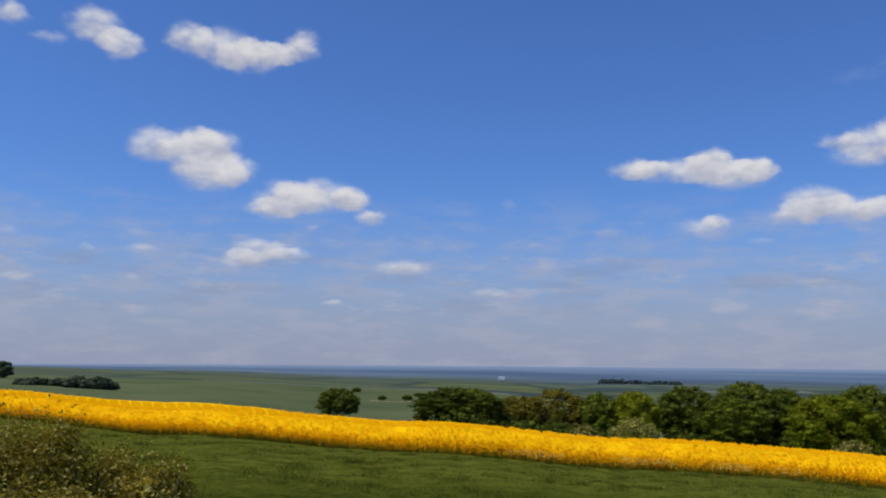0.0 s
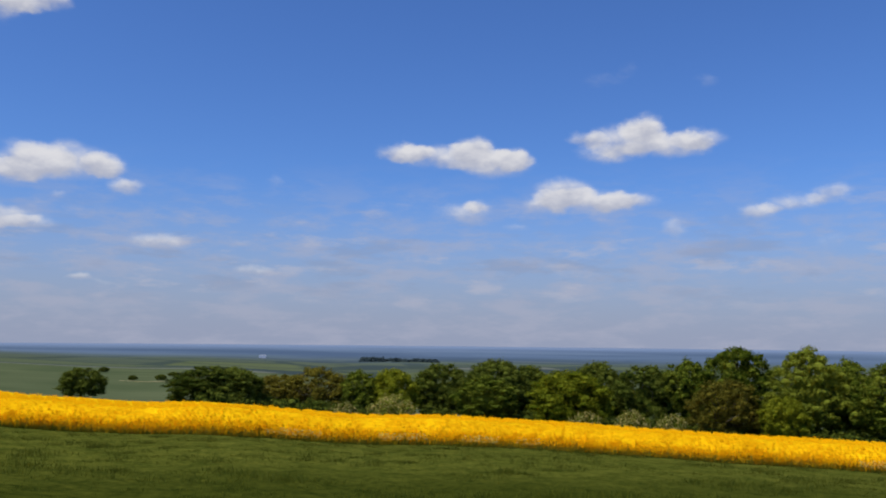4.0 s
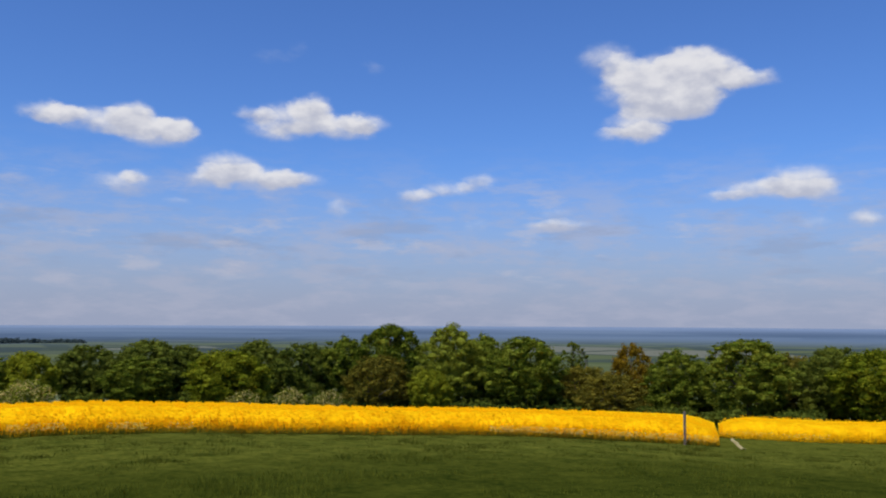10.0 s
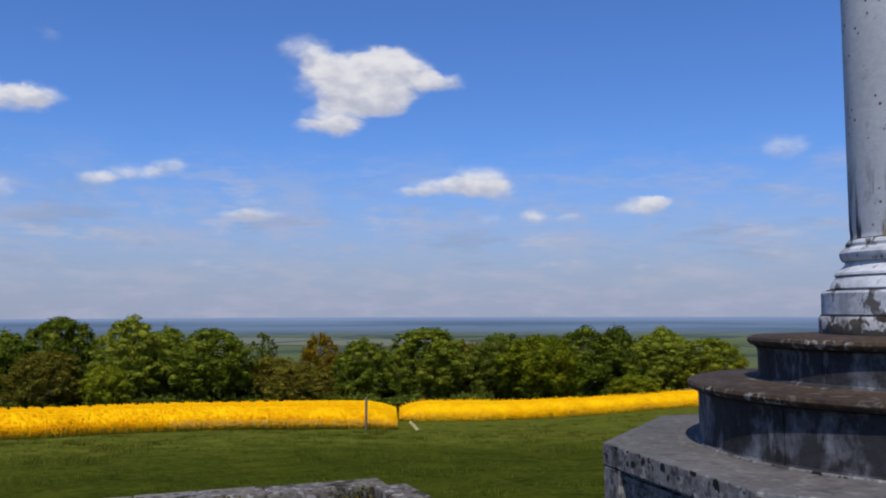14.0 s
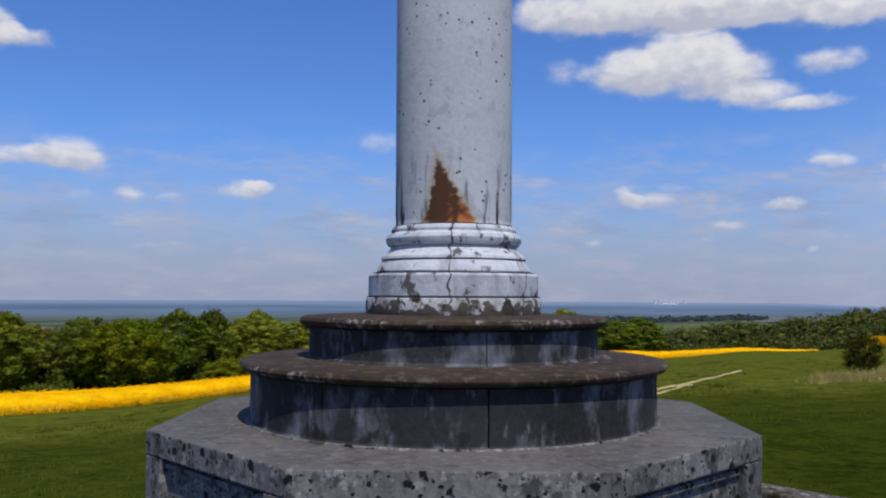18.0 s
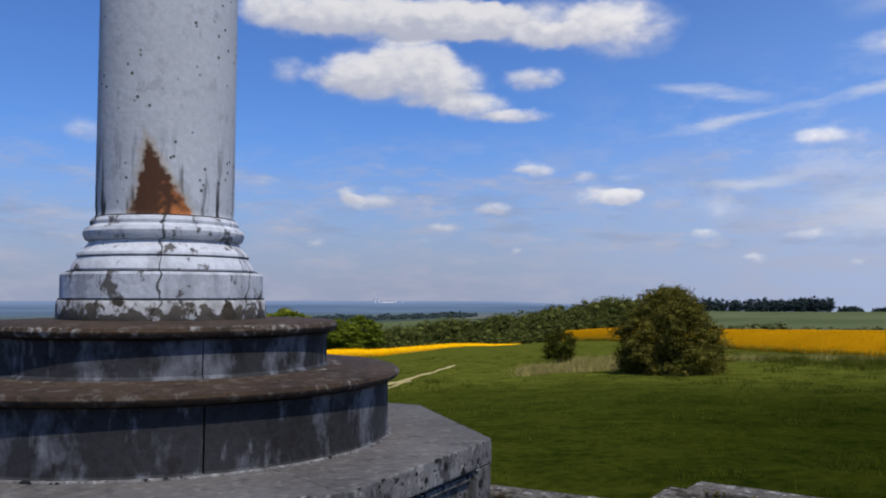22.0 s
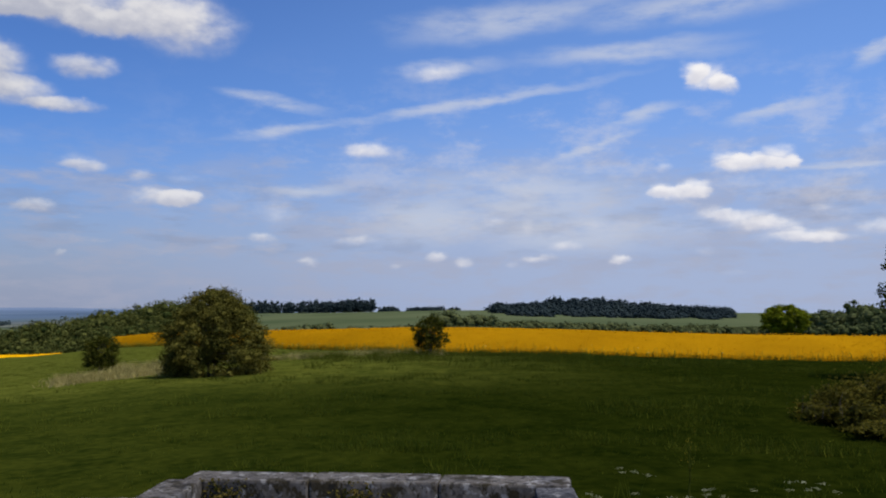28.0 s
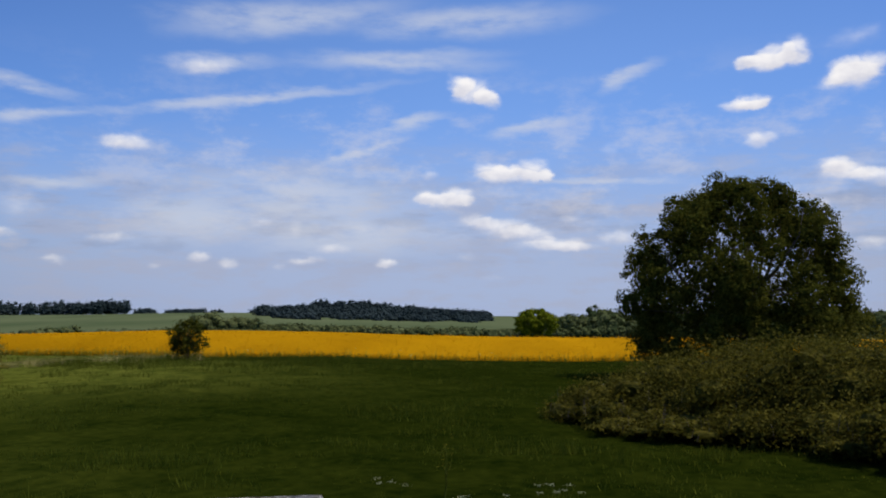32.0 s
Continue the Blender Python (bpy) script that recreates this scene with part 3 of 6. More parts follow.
M = {
    "grass": paint_turf_light(surface("meadow_grass", (0.0135, 0.0205, 0.0022), (0.050, 0.055, 0.006), 1.1, 0.95, 0.5, 7.0, spec=0.0, lumps=0.6, span=0.27, grit=0.95), (0.0045, 0.0083, 0.0006), (0.0170, 0.0212, 0.0018), -13.0, 4.0),
    "blade": paint_turf_light(surface("grass_blade", (0.058, 0.079, 0.007), (0.192, 0.203, 0.024), 0.9, 0.95, 0, island=0.3, spec=0.0, span=0.32, grit=0.4, thin=0.5), (0.0145, 0.025, 0.0016), (0.054, 0.063, 0.005), -13.0, 4.0),
    "moss": surface("moss", (0.020, 0.022, 0.004), (0.115, 0.085, 0.020), 5.0, 0.95, 0, island=0.6, spec=0.0),
    "straw": surface("dry_grass", (0.22, 0.178, 0.052), (0.52, 0.425, 0.150), 0.5, 0.8, 0, island=0.5, thin=0.2),
    "rape": surface("rape_flower", (0.80, 0.405, 0.003), (0.90, 0.545, 0.006), 0.9, 0.9, 0.0, 14.0, island=0.2, thin=0.45),
    "rape_bed": surface("rape_canopy", (0.72, 0.35, 0.003), (0.97, 0.58, 0.005), 0.9, 0.95, 0.2, 6.0, spec=0.0, span=0.2),
    # darker copies of the rape: weaker sun on one field put into the colour
    "rape_shaded": surface("rape_flower_shaded", (0.41, 0.20, 0.003), (0.54, 0.272, 0.004), 0.4, 0.9, 0.0, 14.0, island=0.15, thin=0.3),
    "rape_shaded_bed": surface("rape_canopy_shaded", (0.30, 0.138, 0.003), (0.50, 0.242, 0.004), 0.14, 0.95, 0.15, 6.0, grit=0.3),
    "umbel": surface("cream_umbel", (0.30, 0.30, 0.16), (0.46, 0.46, 0.28), 1.0, 0.8, 0, island=0.4, thin=0.2),
    "rape_stalk": surface("rape_stalk", (0.16, 0.17, 0.02), (0.40, 0.32, 0.03), 0.4, 0.8, 0, island=0.5, thin=0.2),
    "leaf": surface("leaf_green", (0.062, 0.092, 0.008), (0.250, 0.275, 0.030), 0.5, 0.7, 0, island=0.5, own=0.35, thin=0.3),
    "leaf_dark": surface("leaf_dark", (0.046, 0.068, 0.009), (0.172, 0.196, 0.027), 0.5, 0.7, 0, island=0.45, own=0.3, thin=0.35),
    "leaf_lime": surface("leaf_lime", (0.080, 0.110, 0.006), (0.280, 0.290, 0.020), 0.5, 0.7, 0, island=0.45, own=0.25, thin=0.35),
    "leaf_hawthorn": surface("hawthorn_leaf", (0.040, 0.040, 0.007), (0.225, 0.195, 0.038), 0.8, 0.6, 0, island=0.6, thin=0.25),
    "leaf_shrub": surface("shrub_leaf", (0.100, 0.082, 0.008), (0.320, 0.245, 0.028), 0.8, 0.7, 0, island=0.6, thin=0.42),
    "leaf_brown": surface("leaf_bronze", (0.072, 0.070, 0.010), (0.25, 0.205, 0.026), 0.5, 0.6, 0, island=0.5, own=0.25, thin=0.3),
    "leaf_bramble": surface("bramble_leaf", (0.040, 0.040, 0.004), (0.170, 0.142, 0.018), 1.1, 0.7, 0, island=0.5, thin=0.45, spec=0.05),
    "blossom": surface("hawthorn_blossom", (0.46, 0.36, 0.10), (0.62, 0.50, 0.18), 1.0, 0.8, 0, island=0.4, thin=0.2),
    "bark": surface("bark", (0.05, 0.04, 0.03), (0.14, 0.11, 0.08), 2.0, 0.9, 0.6, 20.0),
    "post": surface("weathered_post", (0.11, 0.085, 0.06), (0.22, 0.18, 0.135), 3.0, 0.85, 0.5, 30.0),
    "chalk": surface("chalk_path", (0.28, 0.225, 0.075), (0.52, 0.43, 0.19), 0.8, 0.9, 0.4, 8.0),
    "bench": surface("bench_stone", (0.25, 0.24, 0.22), (0.45, 0.43, 0.40), 2.0, 0.85, 0.4, 25.0),
    "far_green": surface("far_pasture", (0.066, 0.090, 0.038), (0.132, 0.148, 0.068), 0.011, 0.95, 0, 0.02),
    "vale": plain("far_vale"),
    # blue-grey haze of the distance is mixed into this foliage colour
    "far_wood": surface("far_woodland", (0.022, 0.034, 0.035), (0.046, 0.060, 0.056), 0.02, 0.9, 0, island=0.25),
    "mid_wood": surface("hillside_woodland", (0.032, 0.045, 0.011), (0.140, 0.142, 0.034), 0.09, 0.85, 0, island=0.6, thin=0.15),
    "worn": surface("worn_turf", (0.040, 0.054, 0.007), (0.102, 0.108, 0.016), 0.9, 0.95, 0.5, 8.0, spec=0.0),
    "mortar": surface("dark_mortar", (0.012, 0.011, 0.010), (0.05, 0.045, 0.04), 6.0, 0.9, 0.3, 40.0),
    "leaf_oak": surface("oak_leaf", (0.036, 0.045, 0.006), (0.128, 0.122, 0.019), 0.5, 0.6, 0, island=0.5, thin=0.38),
    "hedge_wood": surface("hedge_woodland", (0.046, 0.062, 0.022), (0.125, 0.135, 0.050), 0.03, 0.85, 0, island=0.6, thin=0.15),
    "leaf_gold": surface("leaf_gold", (0.11, 0.075, 0.006), (0.36, 0.22, 0.015), 0.5, 0.6, 0, island=0.5, own=0.2, thin=0.3),
    "cream": surface("cream_blossom", (0.42, 0.34, 0.07), (0.62, 0.52, 0.16), 1.0, 0.8, 0, island=0.4, thin=0.2),
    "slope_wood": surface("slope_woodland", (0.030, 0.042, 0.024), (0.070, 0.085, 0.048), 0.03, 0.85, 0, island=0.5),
    "works": surface("pale_works", (0.44, 0.45, 0.48), (0.56, 0.56, 0.58), 0.3, 0.6, 0),
    "barn": surface("white_sheet", (0.60, 0.62, 0.66), (0.74, 0.76, 0.80), 0.3, 0.6, 0),
}


def stained_stone(name, dark, light, blotch, blotch_amount, streaks, lichen=0.0, cracks=0.0, cut=0.575, fine=0.0, rise=None, spots=0.0):
    """Old stone: a grey body with dark blotches, run marks and pale lichen."""
    m = surface(name, dark, light, 1.6, 0.9, 0.22, 34.0, own=0.15)
    t = m.node_tree
    p = t.nodes["Principled BSDF"]
    base = p.inputs["Base Color"].links[0].from_socket
    tc = t.nodes.new("ShaderNodeTexCoord")

    def layer(base, colour, scale, stretch, lo, hi, detail=6, amount=1.0):
        mp = node(t, "ShaderNodeMapping", i3=stretch)
        join(t, tc.outputs["Object"], mp.inputs[0])
        n = t.nodes.new("ShaderNodeTexNoise")
        n.inputs["Scale"].default_value, n.inputs["Detail"].default_value, n.inputs["Roughness"].default_value = scale, detail, 0.62
        join(t, mp.outputs[0], n.inputs["Vector"])
        r = t.nodes.new("ShaderNodeMapRange")
        for i, v in enumerate((lo, hi, 0.0, amount)):
            r.inputs[i + 1].default_value = v
        join(t, n.outputs["Fac"], r.inputs[0])
        mx = node(t, "ShaderNodeMix", data_type="RGBA")
        mx.inputs[7].default_value = (*colour, 1)
        join(t, r.outputs[0], mx.inputs[0]), join(t, base, mx.inputs[6])
        return mx.outputs[2]

    if streaks:
        base = layer(base, (0.03, 0.03, 0.032), 5.0, (1, 1, 0.22), 0.52, 0.66, amount=streaks)
        base = layer(base, (0.22, 0.228, 0.25), 4.2, (1, 1, 0.55), 0.53, 0.66, amount=streaks * 0.7)
        base = layer(base, (0.26, 0.265, 0.28), 13.0, (1, 1, 0.3), 0.58, 0.68, 5, streaks * 0.45)
    if lichen:
        base = layer(base, (0.42, 0.40, 0.36), 16.0, (1, 1, 1), 0.56, 0.62, 3, lichen)
    base = layer(base, blotch, 9.0, (1, 1, 0.75), cut, cut + 0.05, 5, blotch_amount)
    if fine:
        base = layer(base, blotch, 24.0, (1, 1, 0.8), 0.57, 0.62, 3, fine)
    if spots:
        # round black lichen spots, a few centimetres across
        bend = t.nodes.new("ShaderNodeTexNoise")
        bend.inputs["Scale"].default_value, bend.inputs["Detail"].default_value = 30.0, 3
        join(t, tc.outputs["Object"], bend.inputs["Vector"])
        shift = node(t, "ShaderNodeVectorMath", op="MULTIPLY_ADD", i1=(0.045, 0.045, 0.045))
        join(t, bend.outputs["Color"], shift.inputs[0]), join(t, tc.outputs["Object"], shift.inputs[2])
        for scale, keep in ((17.0, 0.42), (36.0, 0.45)):
            cell = t.nodes.new("ShaderNodeTexVoronoi")
            cell.inputs["Scale"].default_value = scale
            join(t, shift.outputs[0], cell.inputs["Vector"])
            pick = t.nodes.new("ShaderNodeSeparateColor")
            join(t, cell.outputs["Color"], pick.inputs[0])
            size = node(t, "ShaderNodeMath", op="MULTIPLY_ADD", i1=0.75, i2=-0.75 * keep)
            join(t, pick.outputs[0], size.inputs[0])
            inside = node(t, "ShaderNodeMath", op="SUBTRACT")
            join(t, size.outputs[0], inside.inputs[0]), join(t, cell.outputs["Distance"], inside.inputs[1])
            r = t.nodes.new("ShaderNodeMapRange")
            for i, v in enumerate((-0.06, 0.06, 0.0, spots)):
                r.inputs[i + 1].default_value = v
            join(t, inside.outputs[0], r.inputs[0])
            mx = node(t, "ShaderNodeMix", data_type="RGBA")
            mx.inputs[7].default_value = (0.006, 0.006, 0.006, 1)
            join(t, r.outputs[0], mx.inputs[0]), join(t, base, mx.inputs[6])
            base = mx.outputs[2]
    if rise is not None:
        # moss that creeps up from the ledge, with a ragged upper edge
        xyz = t.nodes.new("ShaderNodeSeparateXYZ")
        join(t, tc.outputs["Object"], xyz.inputs[0])
        n = t.nodes.new("ShaderNodeTexNoise")
        n.inputs["Scale"].default_value, n.inputs["Detail"].default_value = 19.0, 7
        join(t, tc.outputs["Object"], n.inputs["Vector"])
        over = node(t, "ShaderNodeMath", op="MULTIPLY_ADD", i1=0.32)
        down = node(t, "ShaderNodeMath", op="SUBTRACT", i0=rise - 0.16)
        join(t, xyz.outputs[2], down.inputs[1])
        join(t, n.outputs["Fac"], over.inputs[0]), join(t, down.outputs[0], over.inputs[2])
        r = t.nodes.new("ShaderNodeMapRange")
        for i, v in enumerate((-0.008, 0.012, 0.0, 0.92)):
            r.inputs[i + 1].default_value = v
        join(t, over.outputs[0], r.inputs[0])
        mx = node(t, "ShaderNodeMix", data_type="RGBA")
        mx.inputs[7].default_value = (0.055, 0.043, 0.028, 1)
        join(t, r.outputs[0], mx.inputs[0]), join(t, base, mx.inputs[6])
        base = mx.outputs[2]
    if cracks:
        warp = t.nodes.new("ShaderNodeTexNoise")
        warp.inputs["Scale"].default_value, warp.inputs["Detail"].default_value = 6.0, 4
        join(t, tc.outputs["Object"], warp.inputs["Vector"])
        move = node(t, "ShaderNodeVectorMath", op="MULTIPLY_ADD", i1=(0.16, 0.16, 0.16))
        join(t, warp.outputs["Color"], move.inputs[0]), join(t, tc.outputs["Object"], move.inputs[2])
        flat = node(t, "ShaderNodeVectorMath", op="MULTIPLY", i1=(1, 1, 0.35))
        join(t, move.outputs[0], flat.inputs[0])
        cell = t.nodes.new("ShaderNodeTexVoronoi")
        cell.feature = "DISTANCE_TO_EDGE"
        cell.inputs["Scale"].default_value = 2.1
        join(t, flat.outputs[0], cell.inputs["Vector"])
        r = t.nodes.new("ShaderNodeMapRange")
        for i, v in enumerate((0.011, 0.004, 0.0, cracks)):
            r.inputs[i + 1].default_value = v
        join(t, cell.outputs["Distance"], r.inputs[0])
        mx = node(t, "ShaderNodeMix", data_type="RGBA")
        mx.inputs[7].default_value = (0.02, 0.018, 0.016, 1)
        join(t, r.outputs[0], mx.inputs[0]), join(t, base, mx.inputs[6])
        base = mx.outputs[2]
    join(t, base, p.inputs["Base Color"])
    return m


M["plinth"] = stained_stone("plinth_stone", (0.058, 0.052, 0.047), (0.134, 0.123, 0.113), (0.030, 0.029, 0.028), 0.45, 0.0, 0.12)
M["plinth_edge"] = stained_stone("lichened_stone", (0.060, 0.056, 0.054), (0.190, 0.180, 0.172), (0.020, 0.018, 0.017), 0.7, 0.4, 0.4, cut=0.56, fine=0.5, spots=1.0)
M["coping"] = stained_stone("coping_stone", (0.062, 0.052, 0.040), (0.190, 0.165, 0.132), (0.030, 0.022, 0.007), 0.95, 0.3, 0.5, cut=0.54, fine=0.75, spots=0.6)
M["wall"] = stained_stone("wall_stone", (0.055, 0.052, 0.040), (0.17, 0.165, 0.15), (0.05, 0.042, 0.012), 0.9, 0.5, 0.5)
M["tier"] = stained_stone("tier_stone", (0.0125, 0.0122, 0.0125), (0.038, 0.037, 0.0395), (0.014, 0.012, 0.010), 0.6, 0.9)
M["lip"] = stained_stone("lip_stone", (0.017, 0.0102, 0.0056), (0.060, 0.037, 0.0205), (0.012, 0.009, 0.007), 0.6, 0.0, 0.10)


def chipped_rim(m, rims):
    """Pale lichen and fresh chips scattered along the rounded rims, given as pairs of radii."""
    t = m.node_tree
    p = t.nodes["Principled BSDF"]
    base = p.inputs["Base Color"].links[0].from_socket
    tc = t.nodes.new("ShaderNodeTexCoord")
    flat = node(t, "ShaderNodeVectorMath", op="MULTIPLY", i1=(1, 1, 0))
    reach = node(t, "ShaderNodeVectorMath", op="LENGTH")
    join(t, tc.outputs["Object"], flat.inputs[0]), join(t, flat.outputs[0], reach.inputs[0])
    mask = None
    for r0, r1 in rims:
        a = node(t, "ShaderNodeMapRange", i1=r0, i2=r0 + 0.012)
        b = node(t, "ShaderNodeMapRange", i1=r1 + 0.002, i2=r1)
        both = node(t, "ShaderNodeMath", op="MULTIPLY")
        join(t, reach.outputs[1], a.inputs[0]), join(t, reach.outputs[1], b.inputs[0])
        join(t, a.outputs[0], both.inputs[0]), join(t, b.outputs[0], both.inputs[1])
        if mask is not None:
            add = node(t, "ShaderNodeMath", op="MAXIMUM")
            join(t, mask, add.inputs[0]), join(t, both.outputs[0], add.inputs[1])
            both = add
        mask = both.outputs[0]
    for scale, lo, hi in ((5.0, 0.49, 0.60), (30.0, 0.52, 0.60)):
        n = t.nodes.new("ShaderNodeTexNoise")
        n.inputs["Scale"].default_value, n.inputs["Detail"].default_value = scale, 4
        join(t, tc.outputs["Object"], n.inputs["Vector"])
        r = node(t, "ShaderNodeMapRange", i1=lo, i2=hi)
        both = node(t, "ShaderNodeMath", op="MULTIPLY")
        join(t, n.outputs["Fac"], r.inputs[0])
        join(t, mask, both.inputs[0]), join(t, r.outputs[0], both.inputs[1])
        mask = both.outputs[0]
    mx = node(t, "ShaderNodeMix", data_type="RGBA")
    mx.inputs[7].default_value = (0.27, 0.25, 0.22, 1)
    join(t, mask, mx.inputs[0]), join(t, base, mx.inputs[6]), join(t, mx.outputs[2], p.inputs["Base Color"])


chipped_rim(M["lip"], ((0.815, 0.86), (1.132, 1.17)))
M["base"] = stained_stone("base_marble", (0.40, 0.41, 0.43), (0.60, 0.61, 0.63), (0.06, 0.05, 0.04), 0.9, 0.45, 0.0, 0.9)
M["base_low"] = stained_stone("base_marble_mossy", (0.30, 0.29, 0.27), (0.56, 0.55, 0.53), (0.035, 0.026, 0.016), 1.0, 0.5, 0.0, 0.8, cut=0.56, fine=0.55, rise=1.482)


def shaft_material():
    m = stained_stone("shaft_marble", (0.40, 0.41, 0.42), (0.53, 0.54, 0.55), (0.16, 0.15, 0.14), 0.25, 0.0)
    t = m.node_tree
    t.nodes["Bump"].inputs["Strength"].default_value = 0.12
    p = t.nodes["Principled BSDF"]
    base = p.inputs["Base Color"].links[0].from_socket
    tc = t.nodes.new("ShaderNodeTexCoord")
    xyz = t.nodes.new("ShaderNodeSeparateXYZ")
    join(t, tc.outputs["Object"], xyz.inputs[0])
    n = t.nodes.new("ShaderNodeTexNoise")
    n.inputs["Scale"].default_value, n.inputs["Detail"].default_value = 22.0, 5
    join(t, tc.outputs["Object"], n.inputs["Vector"])

    def math_(op, a, b=None, c=None):
        q = node(t, "ShaderNodeMath", op=op)
        for i, v in enumerate((a, b, c)):
            if v is None:
                continue
            if isinstance(v, (int, float)):
                q.inputs[i].default_value = v
            else:
                join(t, v, q.inputs[i])
        return q.outputs[0]

    def step(v, lo, hi, amount=1.0):
        r = t.nodes.new("ShaderNodeMapRange")
        for i, k in enumerate((lo, hi, 0.0, amount)):
            r.inputs[i + 1].default_value = k
        join(t, v, r.inputs[0])
        return r.outputs[0]

    def paint(base, colour, mask):
        mx = node(t, "ShaderNodeMix", data_type="RGBA")
        mx.inputs[7].default_value = (*colour, 1)
        join(t, mask, mx.inputs[0]), join(t, base, mx.inputs[6])
        return mx.outputs[2]

    side = math_("SUBTRACT", 0.0, xyz.outputs[1])           # towards the lawn
    facing = step(side, 0.0, 0.05)
    up = xyz.outputs[2]                                     # height over the shaft's foot
    wob = math_("MULTIPLY_ADD", n.outputs["Fac"], 0.10, -0.05)
    # small pits and run marks near the foot
    pits = t.nodes.new("ShaderNodeTexVoronoi")
    pits.inputs["Scale"].default_value = 19.0
    clump = t.nodes.new("ShaderNodeTexNoise")
    clump.inputs["Scale"].default_value = 3.2
    join(t, tc.outputs["Object"], clump.inputs["Vector"])
    join(t, tc.outputs["Object"], pits.inputs["Vector"])
    dots = math_("MULTIPLY", step(pits.outputs["Distance"], 0.19, 0.12), step(clump.outputs["Fac"], 0.46, 0.54, 0.95))
    base = paint(base, (0.05, 0.045, 0.04), dots)
    mp = node(t, "ShaderNodeMapping", i3=(1, 1, 0.14))
    join(t, tc.outputs["Object"], mp.inputs[0])
    run = t.nodes.new("ShaderNodeTexNoise")
    run.inputs["Scale"].default_value, run.inputs["Detail"].default_value = 15.0, 5
    join(t, mp.outputs[0], run.inputs["Vector"])
    marks = math_("MULTIPLY", step(run.outputs["Fac"], 0.535, 0.60, 1.0), step(up, 0.42, 0.05))
    base = paint(base, (0.040, 0.040, 0.044), marks)
    # the rust flake: a ragged triangle standing on the foot
    half = math_("MULTIPLY_ADD", up, -0.40, 0.137)
    mid = math_("MULTIPLY_ADD", up, -0.21, -0.0135)
    off = math_("ABSOLUTE", math_("ADD", math_("SUBTRACT", xyz.outputs[0], mid), wob))
    gap = math_("SUBTRACT", half, off)
    rust = math_("MULTIPLY", step(gap, -0.008, 0.012), facing)
    base = paint(base, (0.40, 0.28, 0.15), math_("MULTIPLY", step(gap, -0.035, 0.0, 0.6), facing))
    deep = node(t, "ShaderNodeMix", data_type="RGBA")
    deep.inputs[6].default_value, deep.inputs[7].default_value = (0.080, 0.034, 0.016, 1), (0.48, 0.165, 0.05, 1)
    join(t, step(math_("ADD", n.outputs["Fac"], math_("MULTIPLY_ADD", xyz.outputs[0], 2.4, math_("MULTIPLY", up, -0.9))), 0.42, 0.72), deep.inputs[0])
    mx = node(t, "ShaderNodeMix", data_type="RGBA")
    join(t, rust, mx.inputs[0]), join(t, base, mx.inputs[6]), join(t, deep.outputs[2], mx.inputs[7])
    join(t, mx.outputs[2], p.inputs["Base Color"])
    return m


M["shaft"] = shaft_material()


# ---- builders ----
def mesh_from(name, verts, faces, materials, index=None, smooth=False):
    """A mesh from arrays: verts (n, 3), faces (m, 3 or 4)."""
    verts, faces = np.asarray(verts, np.float32), np.asarray(faces, np.int32)
    me = bpy.data.meshes.new(name)
    k = faces.shape[1]
    me.vertices.add(len(verts))
    me.vertices.foreach_set("co", verts.ravel())
    me.loops.add(faces.size)
    me.loops.foreach_set("vertex_index", faces.ravel())
    me.polygons.add(len(faces))
    me.polygons.foreach_set("loop_start", np.arange(0, faces.size, k, dtype=np.int32))
    if index is not None:
        me.polygons.foreach_set("material_index", np.asarray(index, np.int32))
    me.polygons.foreach_set("use_smooth", np.full(len(faces), smooth))
    for m in materials:
        me.materials.append(m)
    me.update(calc_edges=True)
    me.validate()
    return me


def part(name, data, material, parent, label=""):
    """ONE mesh object under a thing or a part; data is a mesh or a bmesh."""
    if isinstance(data, bmesh.types.BMesh):
        me = bpy.data.meshes.new(name)
        data.to_mesh(me)
        data.free()
        data = me
    if material is not None and not data.materials:
        data.materials.append(material)
    ob = new(name, data)
    ob.parent = parent
    if label:
        ob["label"] = label
    return ob


def empty(name, where, label, category, group="", kind=""):
    ob = new(name)
    ob.location = where
    ob.empty_display_size = 0.2
    return tagged(ob, label, category, group, kind)


def lathe(profile, steps=72, a0=0.0, a1=360.0, inner=None):
    """Turn a profile of (radius, height); with a0..a1 short of a full turn, the ends are closed back to the radius inner."""
    bm = bmesh.new()
    full = abs(a1 - a0) > 359.9
    pts = list(profile)
    if not full:
        pts = pts + [(inner, pts[-1][1]), (inner, pts[0][1])]
    n = steps if full else steps + 1
    rings = []
    for i in range(n):
        a = radians(a0 + (a1 - a0) * i / steps)
        rings.append([bm.verts.new((r * math.sin(a), -r * math.cos(a), z)) for r, z in pts])
    m = len(pts)
    for i in range(steps):
        p, q = rings[i], rings[(i + 1) % n]
        for j in range(m - 1 if full else m):
            k = (j + 1) % m
            bm.faces.new((p[j], q[j], q[k], p[k]))
    if full:
        bm.faces.new([r[0] for r in reversed(rings)])
        bm.faces.new([r[-1] for r in rings])
    else:
        bm.faces.new(list(rings[0]))
        bm.faces.new(list(reversed(rings[-1])))
    bmesh.ops.recalc_face_normals(bm, faces=bm.faces)
    for f in bm.faces:
        f.smooth = len(f.verts) == 4
    for e in bm.edges:
        if len(e.link_faces) == 2 and e.calc_face_angle(0) > radians(28):
            e.smooth = False
    return bm


